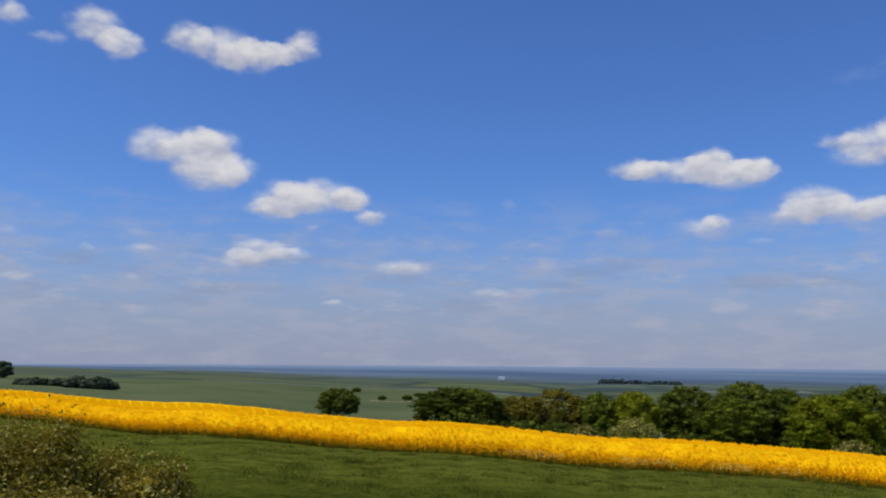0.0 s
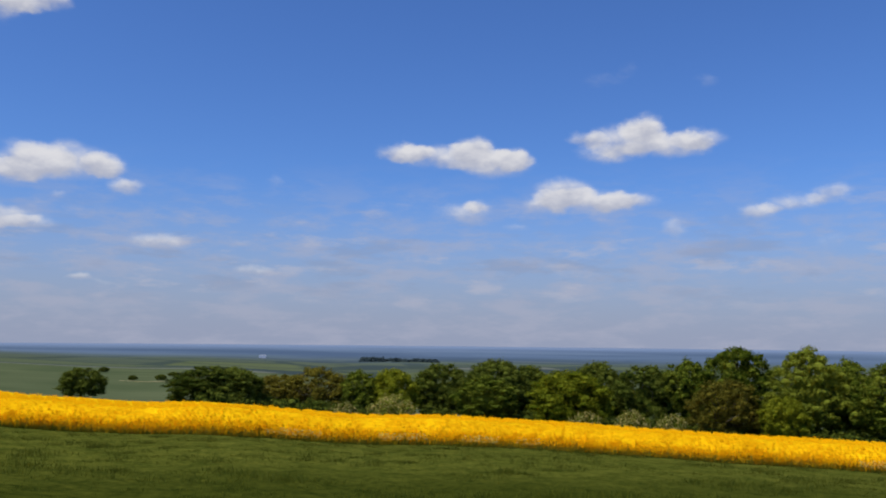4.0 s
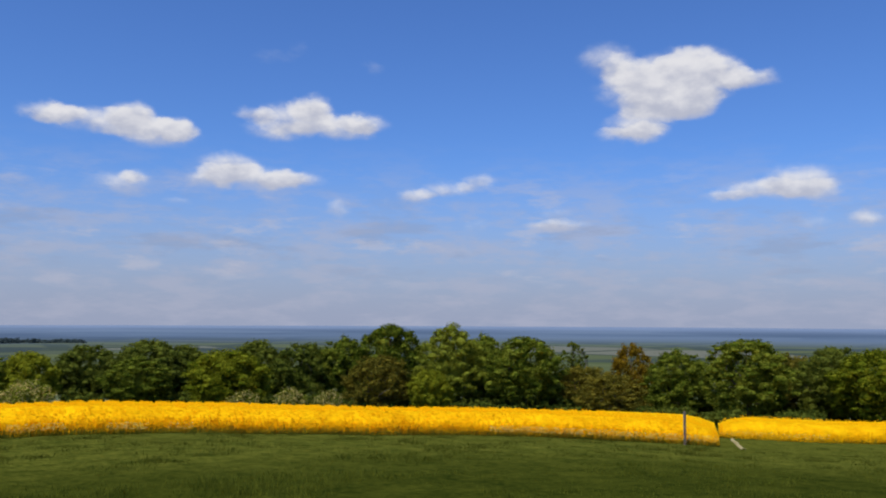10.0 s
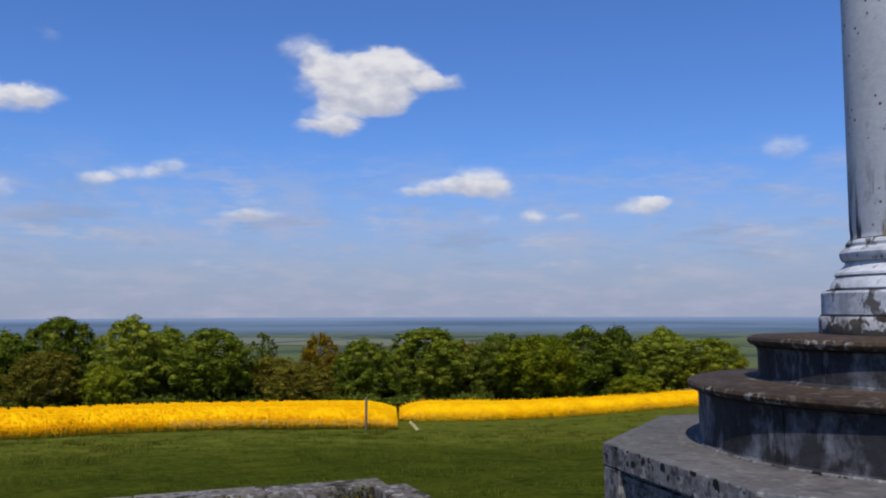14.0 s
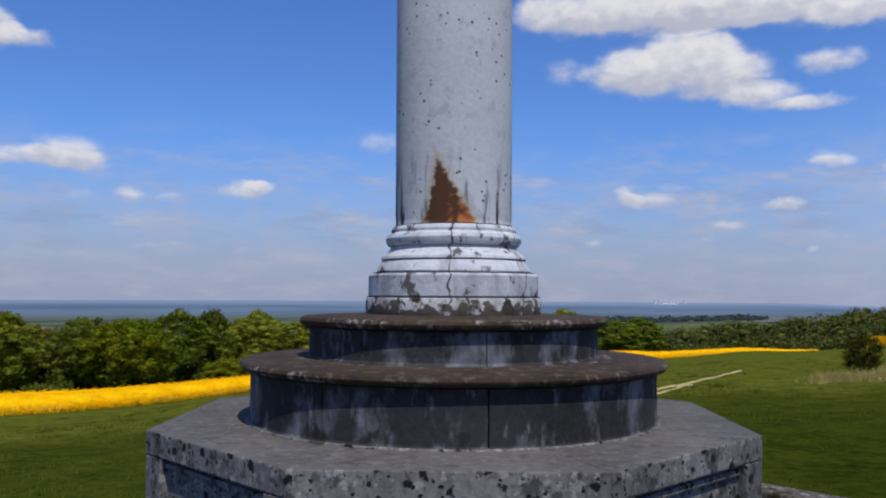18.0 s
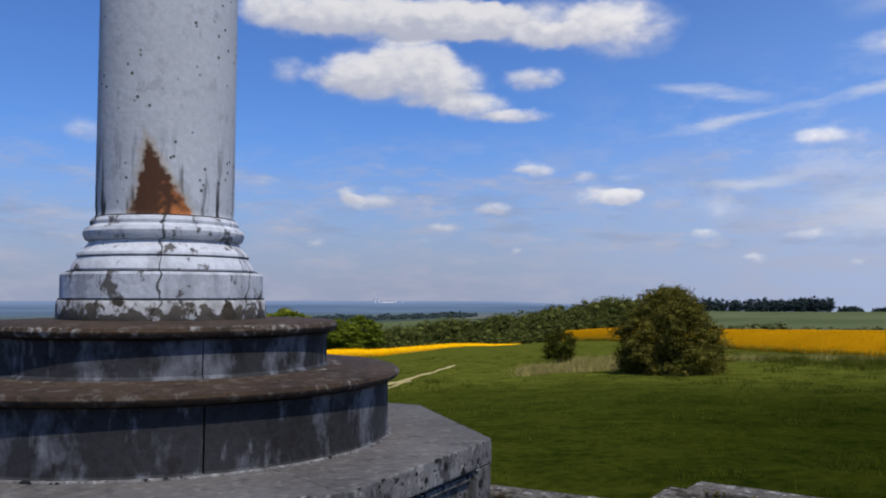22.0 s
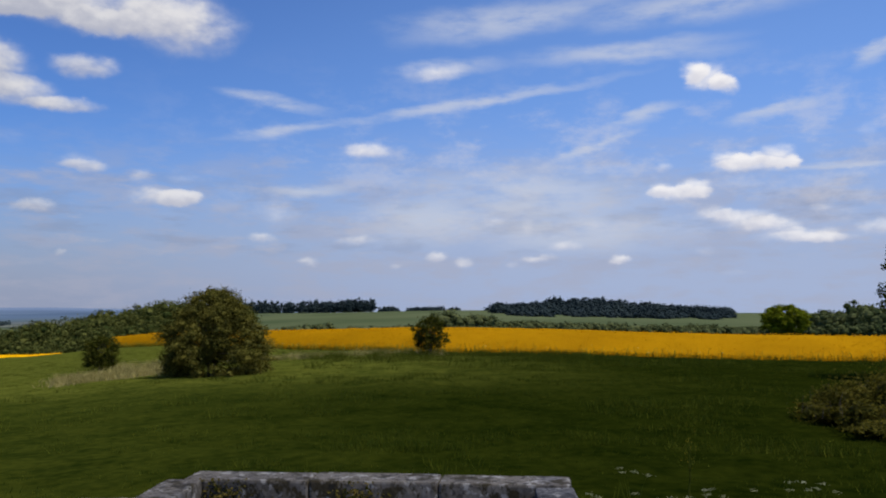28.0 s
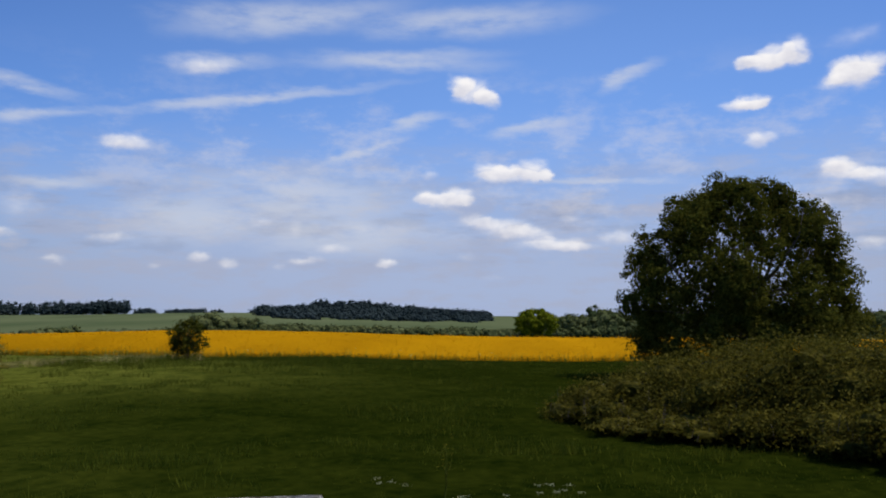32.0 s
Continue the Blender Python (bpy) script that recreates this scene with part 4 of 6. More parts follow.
def prism(points, z0, z1, bevel=0.01):
    """An upright block over a plan outline, with softened edges."""
    bm = bmesh.new()
    low = [bm.verts.new((x, y, z0)) for x, y in points]
    top = [bm.verts.new((x, y, z1)) for x, y in points]
    bm.faces.new(low[::-1])
    bm.faces.new(top)
    n = len(points)
    for i in range(n):
        bm.faces.new((low[i], low[(i + 1) % n], top[(i + 1) % n], top[i]))
    bmesh.ops.recalc_face_normals(bm, faces=bm.faces)
    if bevel:
        bmesh.ops.bevel(bm, geom=list(bm.edges), offset=bevel, segments=2, affect="EDGES", profile=0.6)
    return bm


def two_tone(bm, flat, upright):
    """A mesh whose upright faces take a second material."""
    for f in bm.faces:
        f.material_index = 1 if abs(f.normal.z) < 0.5 else 0
    me = bpy.data.meshes.new("stone")
    bm.to_mesh(me)
    bm.free()
    me.materials.append(flat)
    me.materials.append(upright)
    return me


def bar(a, b, half, z0, z1, bevel=0.012):
    """A straight length of wall between two plan points; half: half its thickness."""
    d = Vector((b[0] - a[0], b[1] - a[1])).normalized()
    s = Vector((-d.y, d.x)) * half
    return prism([(a[0] + s.x, a[1] + s.y), (a[0] - s.x, a[1] - s.y), (b[0] - s.x, b[1] - s.y), (b[0] + s.x, b[1] + s.y)], z0, z1, bevel)


def cards(centres, normals, size, rng, squash=0.7, spread=0.5):
    """Leaf quads: centres and normals (n, 3), one size a leaf. Returns verts and faces."""
    n = len(centres)
    nrm = normals + rng.normal(0, spread, (n, 3))
    nrm /= np.linalg.norm(nrm, axis=1, keepdims=True) + 1e-9
    ref = rng.normal(0, 1, (n, 3))
    u = np.cross(nrm, ref)
    u /= np.linalg.norm(u, axis=1, keepdims=True) + 1e-9
    v = np.cross(nrm, u) * squash
    s = np.broadcast_to(np.asarray(size, float).reshape(-1, 1), (n, 1)) * rng.uniform(0.6, 1.3, (n, 1)) * 0.5
    u, v = u * s, v * s
    dip = nrm * s * 0.25
    verts = np.stack([centres - u - dip, centres - v * 0.8, centres + u - dip, centres + v * 0.8], 1).reshape(-1, 3)
    return verts, np.arange(4 * n).reshape(n, 4)


def lobes_of(rng, width, height, base, count, lean=0.0, small=0.13, large=0.21, core=1.0, taper=0.0):
    """Uneven rounded masses set round an egg-shaped crown: centre and radii. The last one is the crown's heart."""
    out, tall = [], height - base
    mid = base + tall * 0.5
    for i in range(count):
        z = 1 - (1.94 if taper else 1.72) * (i + 0.5) / count
        a = i * 2.39996 + rng.uniform(-0.4, 0.4)
        flat = math.sqrt(max(0.0, 1 - z * z))
        size = width * rng.uniform(small, large)
        k = rng.uniform(0.72, 1.08)
        x, y = flat * math.cos(a) * (width * 0.5 - size * 0.8) * k, flat * math.sin(a) * (width * 0.5 - size * 0.8) * k
        h = mid + z * (tall * 0.5 - size * 0.6) * rng.uniform(0.85, 1.06)
        x, y = x * (1 - taper * z), y * (1 - taper * z)
        out.append(((x + lean * z, y, h), (size, size * rng.uniform(0.85, 1.1), size * rng.uniform(0.6, 0.9))))
    out.append(((0, 0, mid - tall * 0.04), (width * 0.33 * core, width * 0.33 * core, tall * 0.38 * core)))
    return out


def hull_quads(rng, lobes, share, rough=0.07, cuts=4):
    """Lumpy shaded hearts inside the lobes, so that the crown is not seen through: quads."""
    w = cuts + 1
    g = np.linspace(-1, 1, w)
    vs, fs, k = [], [], 0
    u, v = np.meshgrid(g, g, indexing="ij")
    one = np.ones_like(u)
    sides = [np.stack(t, -1) for t in ((u, v, one), (v, u, -one), (one, u, v), (-one, v, u), (v, one, u), (u, -one, v))]
    cell = np.array([(i * w + j, (i + 1) * w + j, (i + 1) * w + j + 1, i * w + j + 1) for i in range(cuts) for j in range(cuts)])
    for centre, radii in lobes:
        seed = rng.uniform(0, 50)
        for side in sides:
            d = side.reshape(-1, 3)
            d = d / np.linalg.norm(d, axis=1, keepdims=True)
            bump = 1 + rough * np.sin(d[:, 0] * 7 + seed) * np.sin(d[:, 1] * 6 + seed * 2) * np.sin(d[:, 2] * 5 + seed * 3) * 2
            vs.append(np.array(centre) + d * bump[:, None] * np.array(radii) * share)
            fs.append(cell + k)
            k += w * w
    return np.concatenate(vs), np.concatenate(fs)


def foliage(rng, lobes, leaves, size, twig=0.10, heart=0.84, cuts=4):
    c, n = [], []
    vol = np.array([l[1][0] * l[1][1] + l[1][1] * l[1][2] for l in lobes])
    share = np.maximum(1, (leaves * vol / vol.sum()).astype(int))
    for (centre, radii), k in zip(lobes, share):
        d = rng.normal(0, 1, (k, 3))
        d /= np.linalg.norm(d, axis=1, keepdims=True)
        # bunches: leaves gather about a few directions, so the outline breaks up
        hubs = rng.normal(0, 1, (max(6, k // 14), 3))
        hubs /= np.linalg.norm(hubs, axis=1, keepdims=True)
        d = d * 0.36 + hubs[rng.integers(0, len(hubs), k)]
        d /= np.linalg.norm(d, axis=1, keepdims=True)
        r = 1 + rng.normal(0, twig, (k, 1)) - (rng.random((k, 1)) ** 4) * 0.3
        c.append(np.array(centre) + d * r * np.array(radii))
        n.append(d / np.array(radii) * radii[0] + np.array((0, 0, 0.35)))
    c, n = np.concatenate(c), np.concatenate(n)
    n /= np.linalg.norm(n, axis=1, keepdims=True)
    v, f = cards(c, n, np.full(len(c), size), rng)
    if heart:
        hv, hf = hull_quads(rng, lobes, heart, cuts=cuts)
        v, f = np.concatenate([v, hv]), np.concatenate([f, hf + len(v)])
    return v, f


def limb_mesh(rng, lobes, trunk_r, foot=0.0, waist=0.35, stems=1):
    """A tapered trunk with limbs that reach into the lobes."""
    verts, faces = [], []

    def tube(p0, p1, r0, r1, bend=0.12, rings=4, sides=7):
        a, b = Vector(p0), Vector(p1)
        side = Vector((rng.normal(), rng.normal(), 0)) * (b - a).length * bend
        start = len(verts)
        z = (b - a).normalized()
        x = z.orthogonal().normalized()
        y = z.cross(x)
        for i in range(rings + 1):
            k = i / rings
            c = a.lerp(b, k) + side * math.sin(math.pi * k)
            r = r0 + (r1 - r0) * k
            for j in range(sides):
                t = 2 * math.pi * j / sides
                verts.append(c + x * r * math.cos(t) + y * r * math.sin(t))
        for i in range(rings):
            for j in range(sides):
                p, q = start + i * sides + j, start + i * sides + (j + 1) % sides
                faces.append((p, q, q + sides, p + sides))

    top = max(l[0][2] for l in lobes)
    for s in range(stems):
        off = Vector((rng.normal(), rng.normal(), 0)) * (0.0 if stems == 1 else trunk_r * 2)
        tube(off + Vector((0, 0, foot - 0.15)), off * 2 + Vector((0, 0, top * waist)), trunk_r * 1.25, trunk_r * 0.8, 0.04)
        tube(off * 2 + Vector((0, 0, top * waist)), off * 3 + Vector((0, 0, top * 0.9)), trunk_r * 0.8, trunk_r * 0.15, 0.08)
    for centre, radii in lobes:
        h = top * waist * rng.uniform(0.85, 1.5)
        h = min(h, centre[2] * 0.9)
        tube((0, 0, h), centre, trunk_r * 0.4, trunk_r * 0.07, 0.15, 3, 5)
    return np.array([tuple(v) for v in verts]), np.array(faces)


def grow(name, seed, height, width, leaves, size, leaf, base=0.18, count=16, trunk=0.16, stems=1, blossom=0, heart=0.84, small=0.13, large=0.21, twig=0.10, core=1.0, taper=0.0):
    """A tree or bush as an Empty with a trunk and a crown, standing at the world's zero."""
    rng = np.random.default_rng(seed)
    lobes = lobes_of(rng, width, height, height * base, count, 0.0, small, large, core, taper)
    tree = new(name)
    tree.empty_display_size = 0.3
    v, f = limb_mesh(rng, lobes[::max(1, len(lobes) // 22)], trunk, stems=stems)
    part("trunk", mesh_from("trunk", v, f, [M["bark"]], smooth=True), None, tree)
    v, f = foliage(rng, lobes, leaves, size, twig, heart, 2)
    index = np.zeros(len(f), int)
    mats = [leaf]
    if blossom:
        index = (rng.random(len(f)) < blossom).astype(int)
        mats.append(M["blossom"])
    part("crown", mesh_from("crown", v, f, mats, index), None, tree)
    return tree


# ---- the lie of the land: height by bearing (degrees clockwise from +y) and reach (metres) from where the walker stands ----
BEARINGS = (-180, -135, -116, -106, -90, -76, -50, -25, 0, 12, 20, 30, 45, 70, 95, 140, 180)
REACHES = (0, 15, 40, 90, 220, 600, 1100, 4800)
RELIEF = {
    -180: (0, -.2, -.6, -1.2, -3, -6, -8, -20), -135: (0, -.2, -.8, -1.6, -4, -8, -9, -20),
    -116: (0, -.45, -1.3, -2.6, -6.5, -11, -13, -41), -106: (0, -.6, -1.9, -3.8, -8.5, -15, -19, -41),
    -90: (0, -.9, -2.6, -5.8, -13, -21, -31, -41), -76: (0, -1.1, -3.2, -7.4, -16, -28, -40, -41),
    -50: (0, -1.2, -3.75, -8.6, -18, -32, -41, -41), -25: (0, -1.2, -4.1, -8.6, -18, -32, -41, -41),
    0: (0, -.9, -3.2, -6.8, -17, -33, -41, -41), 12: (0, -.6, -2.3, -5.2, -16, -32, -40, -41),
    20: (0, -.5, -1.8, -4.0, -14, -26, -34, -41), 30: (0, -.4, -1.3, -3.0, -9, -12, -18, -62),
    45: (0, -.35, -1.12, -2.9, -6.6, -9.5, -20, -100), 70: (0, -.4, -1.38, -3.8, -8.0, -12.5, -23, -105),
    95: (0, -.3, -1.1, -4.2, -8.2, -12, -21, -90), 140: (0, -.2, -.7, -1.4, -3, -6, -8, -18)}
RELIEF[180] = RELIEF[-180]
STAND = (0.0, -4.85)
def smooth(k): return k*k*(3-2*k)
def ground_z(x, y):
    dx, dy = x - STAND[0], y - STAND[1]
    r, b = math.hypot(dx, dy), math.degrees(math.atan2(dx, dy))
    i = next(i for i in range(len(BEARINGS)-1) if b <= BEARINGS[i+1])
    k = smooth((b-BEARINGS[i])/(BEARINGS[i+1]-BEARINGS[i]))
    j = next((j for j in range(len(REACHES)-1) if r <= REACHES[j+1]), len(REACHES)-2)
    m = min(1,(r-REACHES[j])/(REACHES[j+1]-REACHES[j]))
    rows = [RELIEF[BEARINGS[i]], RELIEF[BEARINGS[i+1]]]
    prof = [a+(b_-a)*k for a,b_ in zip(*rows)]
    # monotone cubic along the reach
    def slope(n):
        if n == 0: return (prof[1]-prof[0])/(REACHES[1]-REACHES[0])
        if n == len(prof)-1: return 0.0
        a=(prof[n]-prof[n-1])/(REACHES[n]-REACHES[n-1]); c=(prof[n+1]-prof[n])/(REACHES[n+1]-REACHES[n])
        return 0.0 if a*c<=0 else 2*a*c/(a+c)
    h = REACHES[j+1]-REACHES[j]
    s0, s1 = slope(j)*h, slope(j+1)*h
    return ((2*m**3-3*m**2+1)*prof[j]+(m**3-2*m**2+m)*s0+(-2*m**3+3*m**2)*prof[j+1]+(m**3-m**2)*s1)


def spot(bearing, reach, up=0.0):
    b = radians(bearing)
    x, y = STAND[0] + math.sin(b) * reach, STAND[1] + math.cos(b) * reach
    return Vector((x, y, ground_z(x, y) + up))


def lumps_at(x, y):
    """Small unevenness of the near turf."""
    return 0.05 * noise.noise((x * 0.4, y * 0.4, 0)) + 0.03 * noise.noise((x * 1.2, y * 1.2, 4)) + 0.015 * noise.noise((x * 3.1, y * 3.1, 6))


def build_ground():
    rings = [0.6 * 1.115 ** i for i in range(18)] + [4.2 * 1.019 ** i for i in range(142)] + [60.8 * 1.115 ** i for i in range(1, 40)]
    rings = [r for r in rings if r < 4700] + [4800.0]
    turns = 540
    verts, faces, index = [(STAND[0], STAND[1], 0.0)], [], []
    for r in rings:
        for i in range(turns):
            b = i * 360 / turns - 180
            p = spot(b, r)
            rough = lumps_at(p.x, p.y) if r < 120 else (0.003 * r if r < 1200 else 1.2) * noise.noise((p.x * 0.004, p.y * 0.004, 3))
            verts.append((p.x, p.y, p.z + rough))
    for i in range(turns):
        faces.append((0, 1 + (i + 1) % turns, 1 + i, 0))
        index.append(0)
    for j in range(len(rings) - 1):
        r = rings[j]
        for i in range(turns):
            a, b = 1 + j * turns + i, 1 + j * turns + (i + 1) % turns
            faces.append((a, b, b + turns, a + turns))
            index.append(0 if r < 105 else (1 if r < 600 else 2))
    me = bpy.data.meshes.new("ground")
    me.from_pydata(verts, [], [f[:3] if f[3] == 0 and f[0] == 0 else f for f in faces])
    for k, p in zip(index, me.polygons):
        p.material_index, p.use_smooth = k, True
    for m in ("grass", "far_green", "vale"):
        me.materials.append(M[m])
    return tagged(new("ground", me), "sloping green meadow falling to a hazy blue vale", "ground", kind="structure")


build_ground()


# ---- the monument ----
def build_monument():
    """A column on a moulded base over two round steps and an eight-sided plinth; centre at the world's zero."""
    mon = empty("column_monument", (0, 0, 0), "weathered stone column on round steps and an octagonal plinth", "monument")
    top = 0.876
    ap = 1.48

    def ring(a):
        r = a / math.cos(math.pi / 8)
        return [(r * math.sin(math.pi / 8 + k * math.pi / 4), -r * math.cos(math.pi / 8 + k * math.pi / 4)) for k in range(8)]

    part("plinth_body", prism(ring(ap - 0.045), -0.55, top - 0.115, 0.01), M["plinth_edge"], mon, "grey stone plinth body with recessed faces")
    outer, inner = ring(ap), ring(0.7)
    for k in range(8):
        # the capping slab, stone by stone, mitred at the corners
        a, b, c, d = outer[k], outer[(k + 1) % 8], inner[(k + 1) % 8], inner[k]
        bm = prism([a, b, c, d], top - 0.115, top, 0.008)
        part("capping_stone", two_tone(bm, M["plinth"], M["plinth_edge"]), None, mon)
        # raised border below the cap leaves a sunk panel in each face
        p, q = Vector(ring(ap - 0.03)[k]), Vector(ring(ap - 0.03)[(k + 1) % 8])
        along = (q - p).normalized()
        for s, e in ((p, p + along * 0.15), (q - along * 0.15, q)):
            part("corner_pilaster", bar(tuple(s), tuple(e), 0.03, -0.5, top - 0.117, 0.006), M["plinth_edge"], mon)
        m0, m1 = Vector(ring(ap - 0.036)[k]), Vector(ring(ap - 0.036)[(k + 1) % 8])
        part("panel_moulding", bar(tuple(m0 + along * 0.16), tuple(m1 - along * 0.16), 0.014, top - 0.165, top - 0.135, 0.008), M["plinth_edge"], mon)

    def stepped(r, z0, z1, lip, count, turn, name, foot):
        lip_h = 0.055
        step = 360 / count
        for k in range(count):
            a = turn + k * step
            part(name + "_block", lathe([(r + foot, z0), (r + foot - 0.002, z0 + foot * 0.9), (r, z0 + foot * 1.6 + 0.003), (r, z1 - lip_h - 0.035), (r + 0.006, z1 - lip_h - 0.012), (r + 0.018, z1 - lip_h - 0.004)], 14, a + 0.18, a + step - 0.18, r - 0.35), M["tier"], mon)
        cap = [(r - 0.34, z1 - lip_h), (r + lip * 0.35, z1 - lip_h), (r + lip * 0.8, z1 - lip_h + 0.006), (r + lip, z1 - lip_h + 0.02),
               (r + lip * 1.03, z1 - 0.026), (r + lip * 0.9, z1 - 0.012), (r + lip * 0.6, z1 - 0.006), (r - 0.34, z1 + 0.008)]
        part(name + "_lip", lathe(cap, 96), M["lip"], mon, "brown lichened stone lip with a rounded edge")

    stepped(1.095, top - 0.004, 1.198, 0.055, 9, 8.6, "lower_step", 0.012)
    part("mortar_fillet", lathe([(1.09, top - 0.002), (1.116, top + 0.001), (1.112, top + 0.006), (1.106, top + 0.010)], 120), M["plinth_edge"], mon, "pale mortar at the foot of the step")
    stepped(0.79, 1.19, 1.425, 0.05, 8, 12.0, "upper_step", 0.016)
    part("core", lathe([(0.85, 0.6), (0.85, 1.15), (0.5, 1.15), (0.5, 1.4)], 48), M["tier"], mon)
    part("base_course", lathe([(0.482, 1.42), (0.486, 1.428), (0.486, 1.508), (0.480, 1.520)], 96), M["base_low"], mon, "lichened lowest course of the column base")
    part("base_drum", lathe([(0.466, 1.523), (0.471, 1.531), (0.471, 1.636), (0.462, 1.648)], 96), M["base"], mon, "pale cracked round marble course")
    part("base_moulding", lathe([(0.425, 1.651), (0.428, 1.662), (0.418, 1.690), (0.400, 1.714), (0.396, 1.722), (0.404, 1.728), (0.400, 1.740), (0.372, 1.762), (0.352, 1.785), (0.350, 1.795)], 96), M["base"], mon)
    torus = [(0.348, 1.796), (0.365, 1.803), (0.375, 1.822), (0.377, 1.840), (0.368, 1.858), (0.352, 1.868), (0.346, 1.872), (0.348, 1.888), (0.338, 1.905), (0.325, 1.909)]
    for z, r in ((1.5205, 0.478), (1.6485, 0.445), (1.7235, 0.398), (1.7935, 0.350), (1.907, 0.328)):
        part("mortar_joint", lathe([(r - 0.02, z - 0.004), (r, z - 0.004), (r, z + 0.006), (r - 0.02, z + 0.006)], 72), M["mortar"], mon)
    part("base_torus", lathe(torus, 96), M["base"], mon)
    shaft = part("shaft", lathe([(0.325, 0.0), (0.322, 0.012), (0.322, 0.03), (0.325, 0.06), (0.326, 1.4), (0.322, 2.6), (0.306, 4.6), (0.30, 5.2), (0.29, 5.21), (0.004, 5.212)], 128), M["shaft"], mon, "pale pitted marble shaft with a rust flake at its foot")
    shaft.location = (0, 0, 1.91)
    return mon


build_monument()


def build_alcove(a, b, c, d0, top, link, label):
    """A low wall bent round a stone seat. a-b: the outer wall, c: where its return meets the link, d0: where the link meets the plinth."""
    wall = empty("low_wall", (a[0], a[1], 0), label, "wall", "low walls round the monument")
    base = Vector((a[0], a[1], 0))

    def put(name, bm, mat, text=""):
        bmesh.ops.translate(bm, verts=bm.verts, vec=-base)
        return part(name, bm, mat, wall, text)

    along = (Vector(b) - Vector(a)).normalized()
    n = 3
    for i in range(n):
        p = Vector(a) + (Vector(b) - Vector(a)) * i / n + along * (0.003 if i else 0.0)
        q = Vector(a) + (Vector(b) - Vector(a)) * (i + 1) / n - along * 0.003
        put("coping_stone", bar(p, q, 0.11, top - 0.13, top + 0.004 * (i % 2), 0.014), M["coping"])
    put("wall_face", bar(a, b, 0.085, -0.75, top - 0.133, 0.01), M["wall"], "mossy dark stone face")
    inward = (Vector(c) - Vector(a)).normalized()
    put("return_wall", bar(Vector(a) + inward * 0.11, c, 0.10, -0.6, top, 0.014), M["coping"])
    put("end_return", bar(Vector(b) + inward * 0.11 - along * 0.10, Vector(b) + inward * 0.62 - along * 0.10, 0.10, -0.6, top - 0.01, 0.014), M["plinth_edge"])
    put("link_wall", bar(c, d0, 0.10, -0.6, link, 0.014), M["coping"])
    # moss and small weeds rooted under the coping
    rng = np.random.default_rng(len(label))
    for share, wide in ((0.10, 0.17), (0.46, 0.13)):
        at = Vector(a) + (Vector(b) - Vector(a)) * share + inward * 0.10
        n = 420
        u, w = rng.normal(0, wide * 0.5, n), np.abs(rng.normal(0, 0.022, n))
        drop = rng.normal(0.09, 0.04, n).clip(0.0, 0.2)
        c = np.stack([at.x - a[0] + along.x * u + inward.x * w, at.y - a[1] + along.y * u + inward.y * w, top - drop], 1)
        lean = np.tile((inward.x, inward.y, 0.6), (n, 1))
        v, f = cards(c, lean, rng.uniform(0.012, 0.026, n), rng, 0.8, 0.3)
        tagged(part("moss_patch", mesh_from("moss_patch", v, f, [M["moss"]]), None, wall, "brown-green moss and weeds under the coping"), kind="stuff")
    # the seat
    mid = (Vector(a) + Vector(b)) / 2 + inward * 0.34
    seat = empty("stone_bench", (mid.x, mid.y, 0), "pale stone bench slab inside the low wall", "bench", "stone benches")
    slab = bar(mid - along * 0.62, mid + along * 0.62, 0.17, 0.335, 0.41, 0.02)
    bmesh.ops.translate(slab, verts=slab.verts, vec=(-mid.x, -mid.y, 0))
    part("slab", slab, M["bench"], seat)
    for k in (-0.42, 0.42):
        leg = bar(mid + along * (k - 0.09), mid + along * (k + 0.09), 0.14, -0.55, 0.336, 0.012)
        bmesh.ops.translate(leg, verts=leg.verts, vec=(-mid.x, -mid.y, 0))
        part("support", leg, M["bench"], seat)


build_alcove((2.71, -0.405), (3.94, -2.08), (2.28, -0.77), (1.40, 0.13), 0.538, 0.526, "low lichened stone wall with a coping round a seat, east side")
build_alcove((-2.84, -0.575), (-4.22, -2.135), (-2.44, -0.875), (-1.42, -0.02), 0.548, 0.42, "low lichened stone wall with a coping round a seat, west side")


# ---- the rape fields ----
def along_edge(knots, step):
    pts = [spot(b, r) for b, r in knots]
    out = []
    for p, q in zip(pts, pts[1:]):
        n = max(1, int((q - p).length / step))
        out += [p.lerp(q, i / n) for i in range(n)]
    return out + [pts[-1]]


